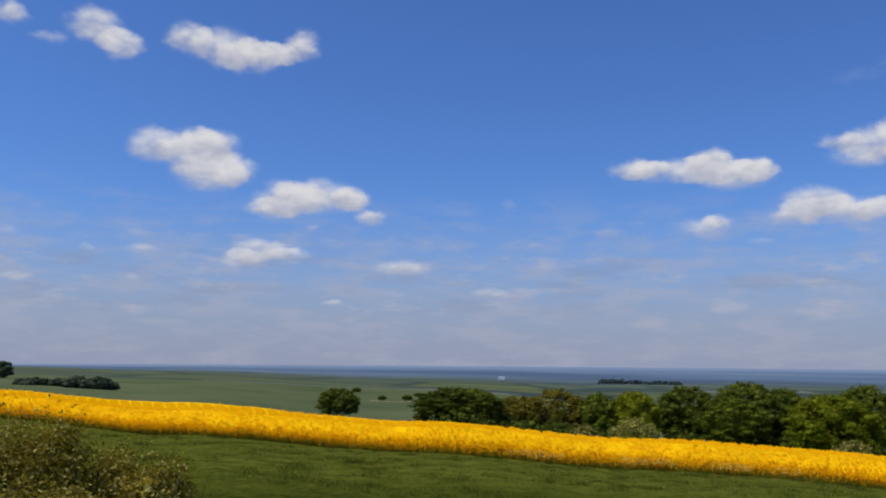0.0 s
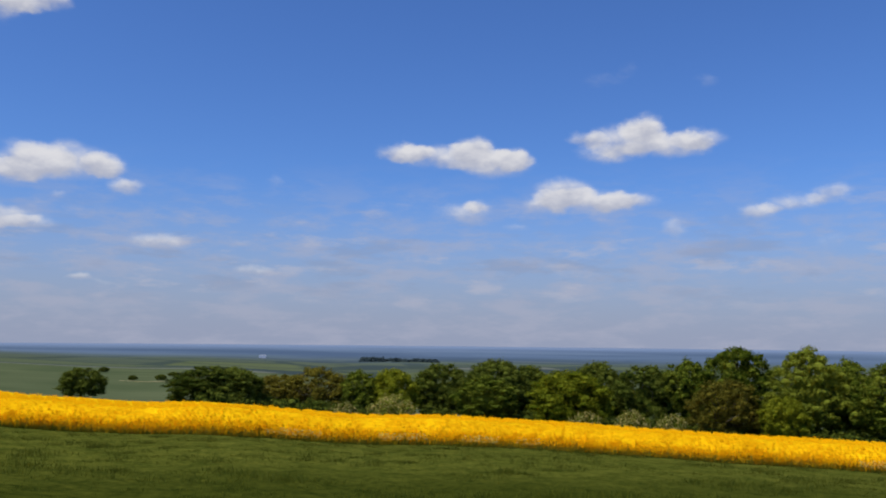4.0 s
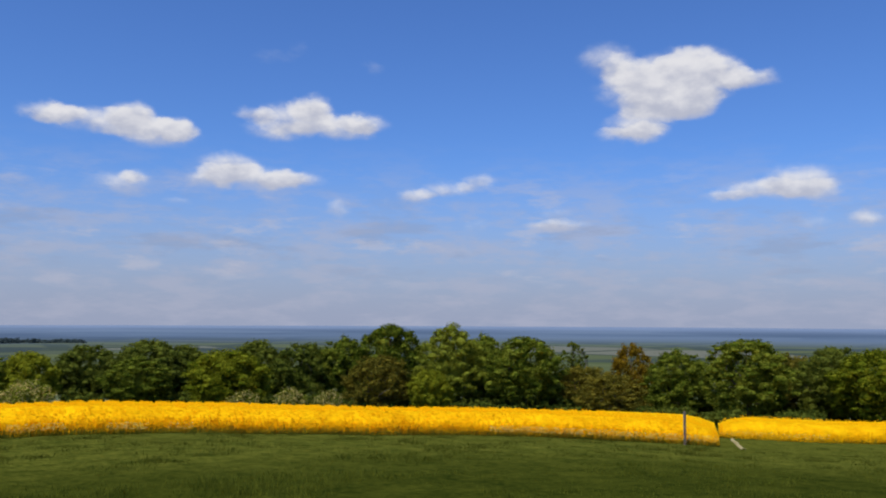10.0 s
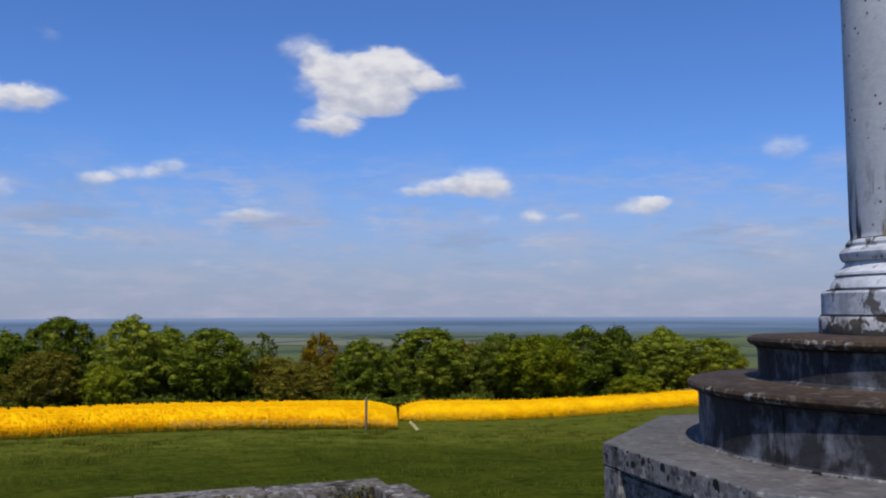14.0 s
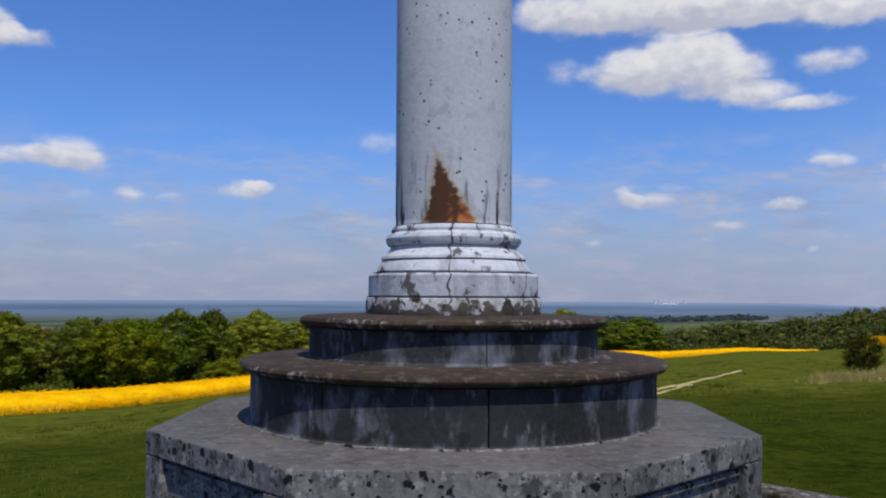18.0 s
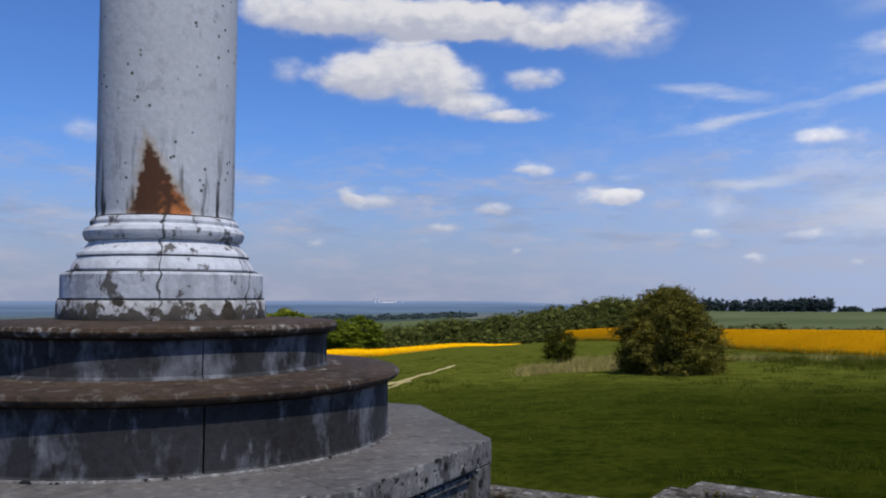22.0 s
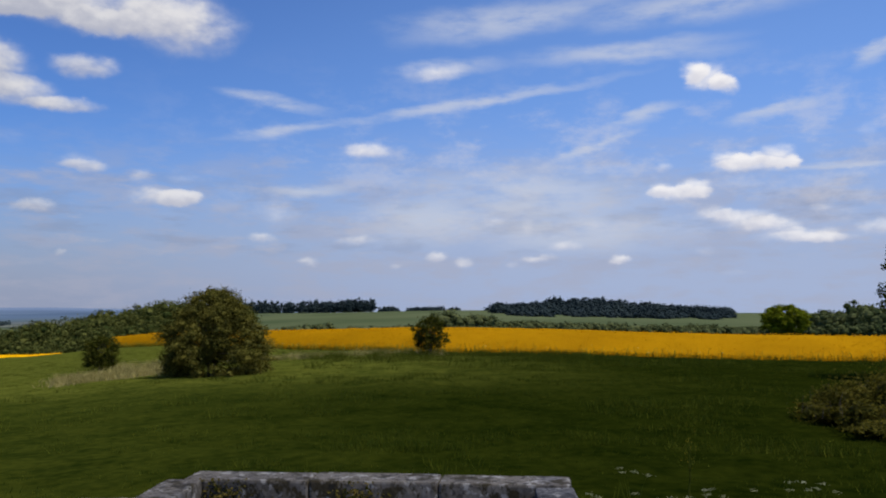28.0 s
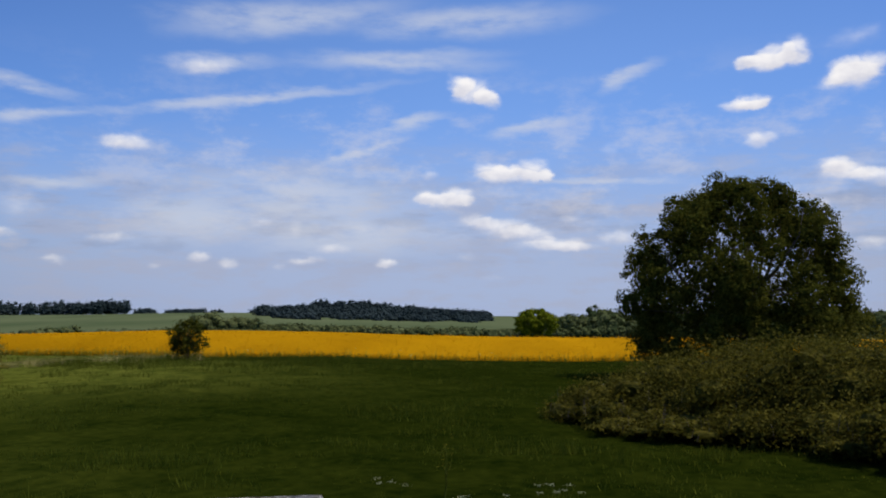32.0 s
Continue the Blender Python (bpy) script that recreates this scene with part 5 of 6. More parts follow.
def build_crop(name, knots, depth, seed, label, flowers, bed, bloom, ease, foot, sparse=False):
    """Crop behind a margin given by bearing and reach; it rises from foot (a share of its height) to its full height over ease metres."""
    rng = np.random.default_rng(seed)
    field = empty(name, spot(*knots[len(knots) // 2]), label, "crop field")
    base = Vector(field.location)
    edge = along_edge(knots, 0.6)
    away = []
    for p in edge:
        d = Vector((p.x - STAND[0], p.y - STAND[1]))
        away.append(d.normalized())
    outs = [0.08, 0.12, 0.25, 0.45, 0.7, 1.0, 1.5, 2.5, 4, 6, 9, 13, 18, 25, 34, 46, 60, 80]
    outs = [o for o in outs if o < depth] + [depth]
    last = len(edge) - 1

    def height(x, y, o, i):
        """How tall the crop stands at o metres in from its margin, by the i-th step along it."""
        h = 1.04 + 0.10 * noise.noise((x * 0.25, y * 0.25, 1)) + 0.07 * noise.noise((x * 1.3, y * 1.3, 2))
        h *= 0.45 + 0.55 * min(1.0, min(i, last - i) / 2.5) ** 0.5
        return h * (1.0 if o > ease else foot + (1 - foot) * (max(o, 0) / ease) ** 0.7)

    verts, faces = [], []
    for i, (p, d) in enumerate(zip(edge, away)):
        jag = 0.35 * noise.noise((p.x * 0.5, p.y * 0.5, 5))
        for j, o in enumerate(outs):
            x, y = p.x + d.x * (o + jag), p.y + d.y * (o + jag)
            h = height(x, y, o, i) * (0.0, 0.7, 0.9, 0.95)[j] if j < 4 else height(x, y, o, i) - 0.04
            verts.append((x - base.x, y - base.y, ground_z(x, y) + h - base.z))
    w = len(outs)
    for i in range(last):
        for j in range(w - 1):
            a = i * w + j
            faces.append((a, a + 1, a + w + 1, a + w))
    part("canopy", mesh_from("canopy", verts, faces, [M[bed]], None, True), None, field)
    # flower heads: thick along the ragged margin, thinner over the top
    n = flowers
    pick = rng.integers(0, last, n)
    mixk = rng.random(n)
    brink = rng.random(n) < (0.12 if sparse else 0.36)
    deep = np.where(brink, rng.normal(0.0, 0.12, n), rng.random(n) ** 1.6 * min(depth, 24))
    # the two ends of the stand
    for at, side in ((0, -1), (last - 1, 1)):
        stop = rng.random(n) < 0.035
        pick[stop], brink[stop] = at, True
        mixk[stop] = np.clip((0.95 if side > 0 else 0.05) + rng.normal(0, 0.14, stop.sum()), 0, 1)
        deep[stop] = rng.random(stop.sum()) ** 1.5 * 6
    c = np.empty((n, 3))
    for i in range(n):
        k = pick[i]
        p, d = edge[k].lerp(edge[k + 1], mixk[i]), away[k]
        jag = 0.35 * noise.noise((p.x * 0.5, p.y * 0.5, 5))
        x, y = p.x + d.x * (deep[i] + jag), p.y + d.y * (deep[i] + jag)
        tall = height(x, y, deep[i], k + mixk[i])
        low = tall * (0.12 + 0.92 * rng.random() ** 0.7) if brink[i] else tall + (0.02 if sparse else 0.10) * rng.random() ** 2
        c[i] = (x - base.x, y - base.y, ground_z(x, y) + low - base.z)
    facing = np.array([(-away[k].x, -away[k].y, 0) for k in pick])
    up = np.array((0.0, 0.0, 1.0)) + facing * (0.15 if sparse else 0.45)
    up[brink] = facing[brink] * 0.6 + np.array((0, 0, 0.8))
    v, f = cards(c, up, np.where(brink, rng.uniform(0.045, 0.085, n), rng.uniform(0.06, 0.11, n)), rng, 0.85, 0.17)
    tagged(part("flower_heads", mesh_from("flower_heads", v, f, [M[bloom]]), None, field), kind="stuff")

    def margin(count, o0, o1):
        out = np.empty((count, 3))
        for i in range(count):
            k = rng.integers(0, last)
            p, d = edge[k].lerp(edge[k + 1], rng.random()), away[k]
            o = rng.uniform(o0, o1) + 0.35 * noise.noise((p.x * 0.5, p.y * 0.5, 5))
            x, y = p.x + d.x * o, p.y + d.y * o
            out[i] = (x - base.x, y - base.y, ground_z(x, y) - base.z)
        return out

    # green stalks below the flowers, rank grass and pale umbels before them
    a = margin(flowers // 14, -0.25, 0.2)
    v, f = blades(a, rng, 0.15, 0.5, 0.02)
    tagged(part("stalks", mesh_from("stalks", v, f, [M["rape_stalk"]]), None, field), kind="stuff")
    a = margin(flowers // 14, -0.9, 0.0)
    v, f = blades(a, rng, 0.1, 0.32, 0.016)
    tagged(part("margin_grass", mesh_from("margin_grass", v, f, [M["blade"]]), None, field), kind="stuff")
    a = margin(flowers // (400 if sparse else 20), -0.95, -0.2)
    a = a[np.array([noise.noise((q[0] * 0.12, q[1] * 0.12, 8)) + 0.5 * noise.noise((q[0] * 0.6, q[1] * 0.6, 3)) > -0.15
                    and math.degrees(math.atan2(q[0] + base.x - STAND[0], q[1] + base.y - STAND[1])) > -84 for q in a])]
    a = a + np.stack([np.zeros(len(a)), np.zeros(len(a)), rng.uniform(0.2, 0.46, len(a))], 1)
    home = np.array((STAND[0] - base.x, STAND[1] - base.y, 0)) - a * (1, 1, 0)
    home = home / np.linalg.norm(home, axis=1, keepdims=True) * 0.6 + np.array((0, 0, 0.8))
    v, f = cards(a, home, 0.055, rng, 0.8, 0.2)
    tagged(part("margin_flowers", mesh_from("margin_flowers", v, f, [M["cream"]]), None, field), kind="stuff")


def blades(feet, rng, low, high, width):
    """Upright tapering blades with a bend: two quads each."""
    n = len(feet)
    h = rng.uniform(low, high, (n, 1))
    a = rng.uniform(0, 2 * math.pi, n)
    side = np.stack([np.cos(a), np.sin(a), np.zeros(n)], 1) * width * 0.5
    b = rng.uniform(0, 2 * math.pi, n)
    lean = np.stack([np.cos(b), np.sin(b), np.zeros(n)], 1) * h * rng.uniform(0.05, 0.5, (n, 1))
    up = np.array((0, 0, 1.0)) * h
    mid = feet + up * 0.55 + lean * 0.35
    tip = feet + up + lean
    verts = np.stack([feet - side, feet + side, mid - side * 0.7, mid + side * 0.7, tip - side * 0.12, tip + side * 0.12], 1).reshape(-1, 3)
    k = np.arange(n)[:, None] * 6
    faces = np.concatenate([k + np.array((0, 1, 3, 2)), k + np.array((2, 3, 5, 4))])
    return verts, faces


build_crop("rape_field", [(-138, 66), (-125, 54), (-116, 47), (-106, 39.5), (-97, 36), (-88, 34), (-76, 34.5), (-64, 35), (-50, 37), (-40, 38.5), (-31.5, 39.8)], 33, 11,
           "bright yellow oilseed rape in flower with a ragged edge", 130000, "rape_bed", "rape", 1.1, 0.4)
build_crop("rape_field", [(-31.3, 52.0), (-25, 54), (-19, 59), (-14, 65), (-6, 75), (2, 88), (8, 98), (12, 108), (16, 122), (23, 150)], 16, 12,
           "bright yellow oilseed rape beyond the path gap", 60000, "rape_bed", "rape", 1.1, 0.4)
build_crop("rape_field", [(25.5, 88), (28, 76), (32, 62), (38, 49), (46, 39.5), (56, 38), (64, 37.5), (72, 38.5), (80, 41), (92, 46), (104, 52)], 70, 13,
           "yellow oilseed rape on the level ground behind the bushes", 44000, "rape_shaded_bed", "rape_shaded", 5.0, 0.1, True)


# ---- trees ----
def stand_tree(kind, x, y, height, width, turn, label, category="tree", group="", sunk=0.05):
    """A copy of a grown tree, scaled to its own height and spread."""
    src, h0, w0 = kind
    t = copy_thing(src, Matrix.Identity(4))
    t.matrix_basis = Matrix.LocRotScale((x, y, ground_z(x, y) - sunk), Euler((0, 0, turn)), (width / w0, width / w0, height / h0))
    return tagged(t, label, category, group)


def grown(name, seed, height, width, *args, **kw):
    return (grow(name, seed, height, width, *args, **kw), height, width)


FINE = dict(heart=0.62, small=0.055, large=0.115, twig=0.16, core=1.0)
LOOSE = dict(heart=0.5, small=0.05, large=0.10, twig=0.2, core=0.8)
KINDS = {
    "g1": grown("tree", 1, 8.0, 7.0, 26000, 0.19, M["leaf"], 0.03, 120, **FINE),
    "g2": grown("tree", 2, 8.5, 7.0, 26000, 0.19, M["leaf"], 0.03, 130, **FINE),
    "g3": grown("tree", 8, 8.5, 7.0, 24000, 0.19, M["leaf"], 0.03, 95, **FINE),
    "d1": grown("tree", 3, 7.0, 7.0, 24000, 0.19, M["leaf_dark"], 0.03, 110, **FINE),
    "d2": grown("tree", 9, 7.0, 7.0, 24000, 0.19, M["leaf_dark"], 0.03, 130, **FINE),
    "l1": grown("tree", 4, 6.5, 7.0, 24000, 0.19, M["leaf_lime"], 0.02, 110, **FINE),
    "b1": grown("tree", 5, 6.0, 6.5, 18000, 0.18, M["leaf_brown"], 0.03, 100, **LOOSE),
    "o1": grown("tree", 10, 6.0, 6.5, 15000, 0.18, M["leaf_gold"], 0.03, 90, **LOOSE),
    "c1": grown("conifer", 6, 8.0, 2.6, 7000, 0.18, M["leaf_dark"], 0.06, 60, **LOOSE),
    "h1": grown("hawthorn", 7, 2.6, 3.6, 7000, 0.13, M["leaf"], 0.0, 44, 0.07, blossom=0.34, heart=0.4, small=0.07, large=0.14, twig=0.16),
}
# x, y, height, spread of the belt behind the first field
BELT_KINDS = "d1 d2 b1 b1 g1 l1 d1 d2 g3 d1 l1 d2 d1 g1 g2 b1 g3 l1 g1".split()
BELT_WEST = [(-88.2, -1.0, 4.4, 8.3), (-88.0, 1.7, 4.5, 6.6), (-91.5, 6.7, 4.3, 7.4), (-88.9, 10.5, 5.5, 7.3), (-86.1, 14.3, 5.4, 5.0),
    (-85.3, 17.6, 5.7, 5.7), (-87.6, 23.8, 6.5, 7.4), (-85.7, 29.0, 7.1, 8.7), (-78.6, 25.2, 5.1, 6.7), (-86.1, 33.2, 6.8, 6.9)]
BELT_MIDDLE = [(-71.7, 30.9, 5.9, 8.2), (-86.3, 41.9, 7.8, 7.8), (-82.0, 45.3, 7.6, 8.3), (-79.5, 49.0, 8.4, 7.0), (-71.7, 49.7, 9.7, 8.3),
    (-66.0, 43.9, 5.9, 7.3), (-66.2, 53.2, 9.5, 8.1), (-61.4, 46.5, 4.6, 4.7), (-66.7, 58.5, 8.6, 6.8)]
NORTH_KINDS = "g2 c1 b1 o1 b1 g1 g2 b1 d1 l1 g3 d2 l1 g1 g2 d1 g3".split()
BELT_NORTH = [(-58.1, 56.0, 8.1, 8.2), (-62.2, 68.5, 8.4, 3.5), (-55.0, 61.4, 5.2, 8.2), (-52.5, 65.9, 7.6, 5.0), (-49.1, 58.4, 4.3, 7.1),
    (-46.5, 65.2, 6.8, 6.7), (-39.3, 64.9, 7.8, 8.6), (-39.8, 73.7, 6.8, 7.7), (-37.5, 79.2, 7.8, 6.8), (-29.8, 69.4, 7.0, 8.6),
    (-28.3, 78.5, 8.0, 8.1), (-26.3, 83.3, 8.0, 5.6), (-20.9, 70.3, 2.8, 4.9), (-20.9, 80.6, 7.0, 8.1), (-15.5, 77.7, 6.0, 6.7),
    (-35.1, 71.7, 7.2, 6.9), (-23.6, 92.6, 8.2, 7.3)]
LABELS = {"g": "leafy green broadleaf tree in the belt beyond the rape", "d": "dark green bushy tree in the belt beyond the rape", "l": "bright lime-green tree in the belt beyond the rape",
          "b": "bronze-leaved tree in the belt beyond the rape", "o": "orange-gold leaved tree in the belt beyond the rape", "c": "narrow dark conifer in the tree belt"}
rnd = random.Random(5)
for kinds, rows in ((BELT_KINDS, BELT_WEST + BELT_MIDDLE), (NORTH_KINDS, BELT_NORTH)):
    for k, (x, y, h, w) in zip(kinds, rows):
        stand_tree(KINDS[k], x, y, h, w, rnd.uniform(0, 6.28), LABELS[k[0]], group="tree belt")
for x, y, h, w in ((20.5, 164.2, 11.3, 15.0), (26.5, 143.1, 7.5, 12.0), (31.9, 147.2, 8.4, 9.5), (10, 130, 8, 12)):
    stand_tree(KINDS["g3"], x, y, h, w, rnd.uniform(0, 6.28), "leafy green tree beyond the far strip of rape", group="far trees")
for x, y, h, w in ((-73.7, 14.5, 2.9, 4.6), (-65.5, 33.9, 2.6, 3.2), (-74.7, 10.3, 2.1, 3.0), (-67.4, 30.5, 2.2, 3.4), (-63.9, 37.0, 2.5, 3.0)):
    stand_tree(KINDS["h1"], x, y, h, w, rnd.uniform(0, 6.28), "hawthorn bush in white blossom before the belt", "bush", "hawthorns")
lone = spot(-94.9, 120)
stand_tree(KINDS["d1"], lone.x, lone.y, 4.4, 6.4, 0.4, "lone dark rounded bush on the green slope", "bush")
for b, r, h, w in ((-91.9, 356, 2.2, 4.0), (-90.2, 358, 2.6, 5.0), (-93.6, 480, 3.0, 6.0), (-89.4, 420, 2.4, 6.0)):
    q = spot(b, r)
    stand_tree(KINDS["d2"], q.x, q.y, h, w, b, "small dark bush beside the far farm track", "bush", "track bushes")
rt = spot(69.3, 150)
stand_tree(KINDS["l1"], rt.x, rt.y, 5.8, 8.2, 1.0, "round green tree behind the yellow field", "tree")

# the hawthorn on the lawn, its small neighbours and the dark tree over the brambles
KINDS["bush"] = grown("bush", 21, 2.55, 2.6, 80000, 0.045, M["leaf_hawthorn"], -0.14, 180, 0.03, 4, heart=0.48, small=0.05, large=0.11, twig=0.3, core=0.85, taper=0.34)
KINDS["sapling"] = grown("sapling", 22, 1.75, 1.5, 9000, 0.065, M["leaf_oak"], 0.02, 40, 0.018, 4, heart=0.3, small=0.07, large=0.14, twig=0.3)
KINDS["oak"] = grown("broad_tree", 23, 6.4, 7.8, 150000, 0.095, M["leaf_oak"], -0.12, 400, 0.2, heart=0.36, small=0.03, large=0.075, twig=0.15, core=1.0, taper=0.12)
bp = spot(32.1, 26)
stand_tree(KINDS["bush"], bp.x, bp.y, 2.95, 3.4, 0.3, "rounded hawthorn bush on the lawn casting shade", "bush", sunk=0.33)
bp = spot(46.2, 36)
stand_tree(KINDS["sapling"], bp.x, bp.y, 1.75, 1.7, 0.3, "small sapling at the edge of the rape", "sapling")
bp = spot(25.2, 34)
stand_tree(KINDS["sapling"], bp.x, bp.y, 1.5, 1.5, 2.3, "small dark bush by the dry grass", "bush")
bp = spot(81.9, 26)
stand_tree(KINDS["oak"], bp.x, bp.y, 5.8, 6.7, 0.3, "spreading dark tree over the brambles", "tree")
for src, _, _ in KINDS.values():
    for o in (*src.children_recursive, src):
        bpy.data.objects.remove(o)


# ---- brambles and the flowering shrub ----
def thicket(name, masses, leaves, size, leaf, seed, label, flowers=0.0):
    """A sprawling mass of leaves over arching stems; masses: bearing, reach, half width, height."""
    rng = np.random.default_rng(seed)
    origin = spot(*masses[0][:2])
    lobes = []
    for b, r, w, h in masses:
        p = spot(b, r) - origin
        for k in range(10):
            a = rng.uniform(0, 2 * math.pi)
            o = w * rng.uniform(0.2, 0.95)
            hh = h * rng.uniform(0.55, 1.0)
            q = w * rng.uniform(0.2, 0.38)
            lobes.append(((p.x + o * math.cos(a), p.y + o * math.sin(a), p.z + hh * rng.uniform(0.45, 0.75)), (q, q, hh * 0.3)))
        lobes.append(((p.x, p.y, p.z + h * 0.4), (w * 0.8, w * 0.8, h * 0.55)))
    thing = empty(name, origin, label, "bush")
    v, f = foliage(rng, lobes, leaves, size, 0.13, 0.66, 4)
    index, mats = np.zeros(len(f), int), [leaf]
    if flowers:
        index = (rng.random(len(f)) < flowers).astype(int)
        mats.append(M["cream"])
    part("leaves", mesh_from("leaves", v, f, mats, index), None, thing)
    feet = np.array([l[0] for l in lobes for _ in range(5)]) + rng.normal(0, 0.25, (len(lobes) * 5, 3)) * (1, 1, 0)
    feet[:, 2] -= 0.45 * np.repeat([l[1][2] for l in lobes], 5)
    v, f = blades(feet, rng, 0.1, 0.3, 0.006)
    part("stems", mesh_from("stems", v, f, [M["bark"]]), None, thing)["kind"] = "stuff"
    return thing


thicket("bramble", [(71, 13.8, 0.6, 0.35), (73.5, 14.2, 0.9, 0.7), (77, 14.4, 1.1, 1.0), (80.5, 14.2, 1.3, 1.22), (84.5, 13.8, 1.5, 1.34), (89, 13.3, 1.6, 1.42), (94, 12.8, 1.8, 1.5), (100, 12.3, 1.9, 1.55),
                    (74, 13.3, 0.8, 0.45), (78.5, 13.1, 1.0, 0.75), (83, 12.8, 1.1, 1.0), (88, 12.3, 1.2, 1.2), (94, 11.7, 1.3, 1.3),
                    (74, 12.6, 0.7, 0.25), (78, 12.2, 0.8, 0.35), (82.5, 11.9, 0.9, 0.5), (87, 11.4, 1.0, 0.6), (91, 10.8, 1.0, 0.7), (97, 10.4, 1.2, 0.9)], 230000, 0.055, M["leaf_bramble"], 31,
        "dense sprawling bramble thicket below the tree")
thicket("flowering_shrub", [(-118, 8.0, 0.8, 1.42), (-113.5, 8.2, 0.6, 1.28), (-109.5, 8.3, 0.55, 1.05), (-125, 8.0, 1.0, 1.4), (-114, 7.0, 0.7, 0.85), (-107, 7.4, 0.5, 0.5), (-104.8, 7.2, 0.4, 0.35), (-102.6, 7.4, 0.35, 0.2)], 130000, 0.034, M["leaf_shrub"], 32,
        "low shrub with small cream flowers", 0.2)


# ---- the wooded ridge, hedges and the vale ----
def woods(name, strips, material, seed, label, leaves=110, size=1.0, category="woodland", heart=0.84):
    """Far trees as one mass of foliage: bearings, reach, spread in reach, heights at both ends, count, crown width."""
    rng = np.random.default_rng(seed)
    vs, fs, k = [], [], 0
    for b0, b1, r, spread, h0, h1, count, wide in strips:
        for i in range(count):
            u = rng.random()
            b = b0 + (b1 - b0) * u
            p = spot(b, r + rng.uniform(-0.5, 0.5) * spread)
            h = (h0 + (h1 - h0) * u) * rng.uniform(0.72, 1.12)
            w = wide * rng.uniform(0.7, 1.3)
            p.z, h = p.z - 0.003 * r, h + 0.003 * r
            lobes = lobes_of(rng, w, h, 0.0, 8, 0.0, 0.16, 0.27)
            v, f = foliage(rng, lobes, leaves, size * w * 0.16, 0.12, heart, 2)
            vs.append(v + np.array(p)), fs.append(f + k)
            k += len(v)
    me = mesh_from(name, np.concatenate(vs), np.concatenate(fs), [material])
    return tagged(new(name, me), label, category, kind="stuff")


woods("hillside_woods", [(13, 22, 290, 60, 9, 11, 46, 13), (21, 30, 300, 60, 11, 11, 50, 13), (29, 34, 320, 60, 11, 8, 24, 13), (14, 30, 240, 20, 5, 6, 36, 10)],
      M["mid_wood"], 41, "mixed green woodland on the hillside", 1500, 0.3, heart=0.45)
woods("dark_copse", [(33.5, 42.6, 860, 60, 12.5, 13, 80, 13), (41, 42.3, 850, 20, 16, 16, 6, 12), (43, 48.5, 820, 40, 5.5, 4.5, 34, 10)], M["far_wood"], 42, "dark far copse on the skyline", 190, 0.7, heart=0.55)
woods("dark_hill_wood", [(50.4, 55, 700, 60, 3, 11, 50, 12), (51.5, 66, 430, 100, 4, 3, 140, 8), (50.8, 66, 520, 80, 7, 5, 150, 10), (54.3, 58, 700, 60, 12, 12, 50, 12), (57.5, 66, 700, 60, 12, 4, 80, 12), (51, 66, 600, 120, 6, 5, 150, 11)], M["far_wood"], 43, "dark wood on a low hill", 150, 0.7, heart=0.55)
woods("field_hedge", [(40, 56, 150, 10, 1.2, 1.2, 40, 4), (47, 51, 165, 8, 4, 4, 8, 6), (49, 73, 190, 14, 2.0, 1.9, 120, 5), (70, 80, 170, 12, 2.6, 3.2, 30, 4), (71, 92, 260, 40, 5.5, 6.5, 60, 9), (73, 92, 340, 40, 8, 8.5, 60, 9), (26, 40, 200, 20, 2.5, 2.5, 30, 5)],
      M["hedge_wood"], 44, "straggling hedge and trees behind the rape", 300, 0.5, heart=0.66)
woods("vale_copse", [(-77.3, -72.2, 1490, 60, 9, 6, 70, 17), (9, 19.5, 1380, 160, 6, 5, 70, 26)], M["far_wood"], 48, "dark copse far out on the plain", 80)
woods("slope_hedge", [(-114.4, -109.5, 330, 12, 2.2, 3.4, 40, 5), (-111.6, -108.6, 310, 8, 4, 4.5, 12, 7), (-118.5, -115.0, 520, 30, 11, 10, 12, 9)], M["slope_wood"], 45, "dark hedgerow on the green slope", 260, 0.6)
woods("belt_undergrowth", [(-87, -14, 87, 6, 2.0, 2.4, 190, 3.6), (-64, -36, 82, 4, 1.6, 1.6, 60, 3.0), (-37, -24, 73, 4, 1.6, 1.6, 36, 3.0)], M["leaf_dark"], 47, "dense leafy undergrowth at the foot of the tree belt", 420, 0.5, heart=0.5)

# white barn and a works on the plain
barn = empty("barn", spot(-83.8, 1560), "small white barn far out on the plain", "barn")
for name, bm in (("walls", prism([(-6, -4), (6, -4), (6, 4), (-6, 4)], 0, 3, 0.1)), ("roof", prism([(-6.4, -4.4), (6.4, -4.4), (6.4, 4.4), (-6.4, 4.4)], 3, 4.6, 0.6))):
    ob = part(name, bm, M["barn"], barn)
    ob.rotation_euler = (0, 0, radians(80))
works = empty("works", spot(13.6, 3900), "pale towers of a far works in the vale", "factory")
for i, (o, w, h) in enumerate(((-50, 7, 26), (-32, 6, 24), (-8, 18, 9), (22, 26, 8), (52, 6, 16), (88, 4, 22))):
    part("tower" if h > 20 else "hall", lathe([(w, 0), (w * 0.8, h * 0.45), (w * 0.85, h * 0.75)], 16), M["works"], works).location = (o, o * 0.2, 0)


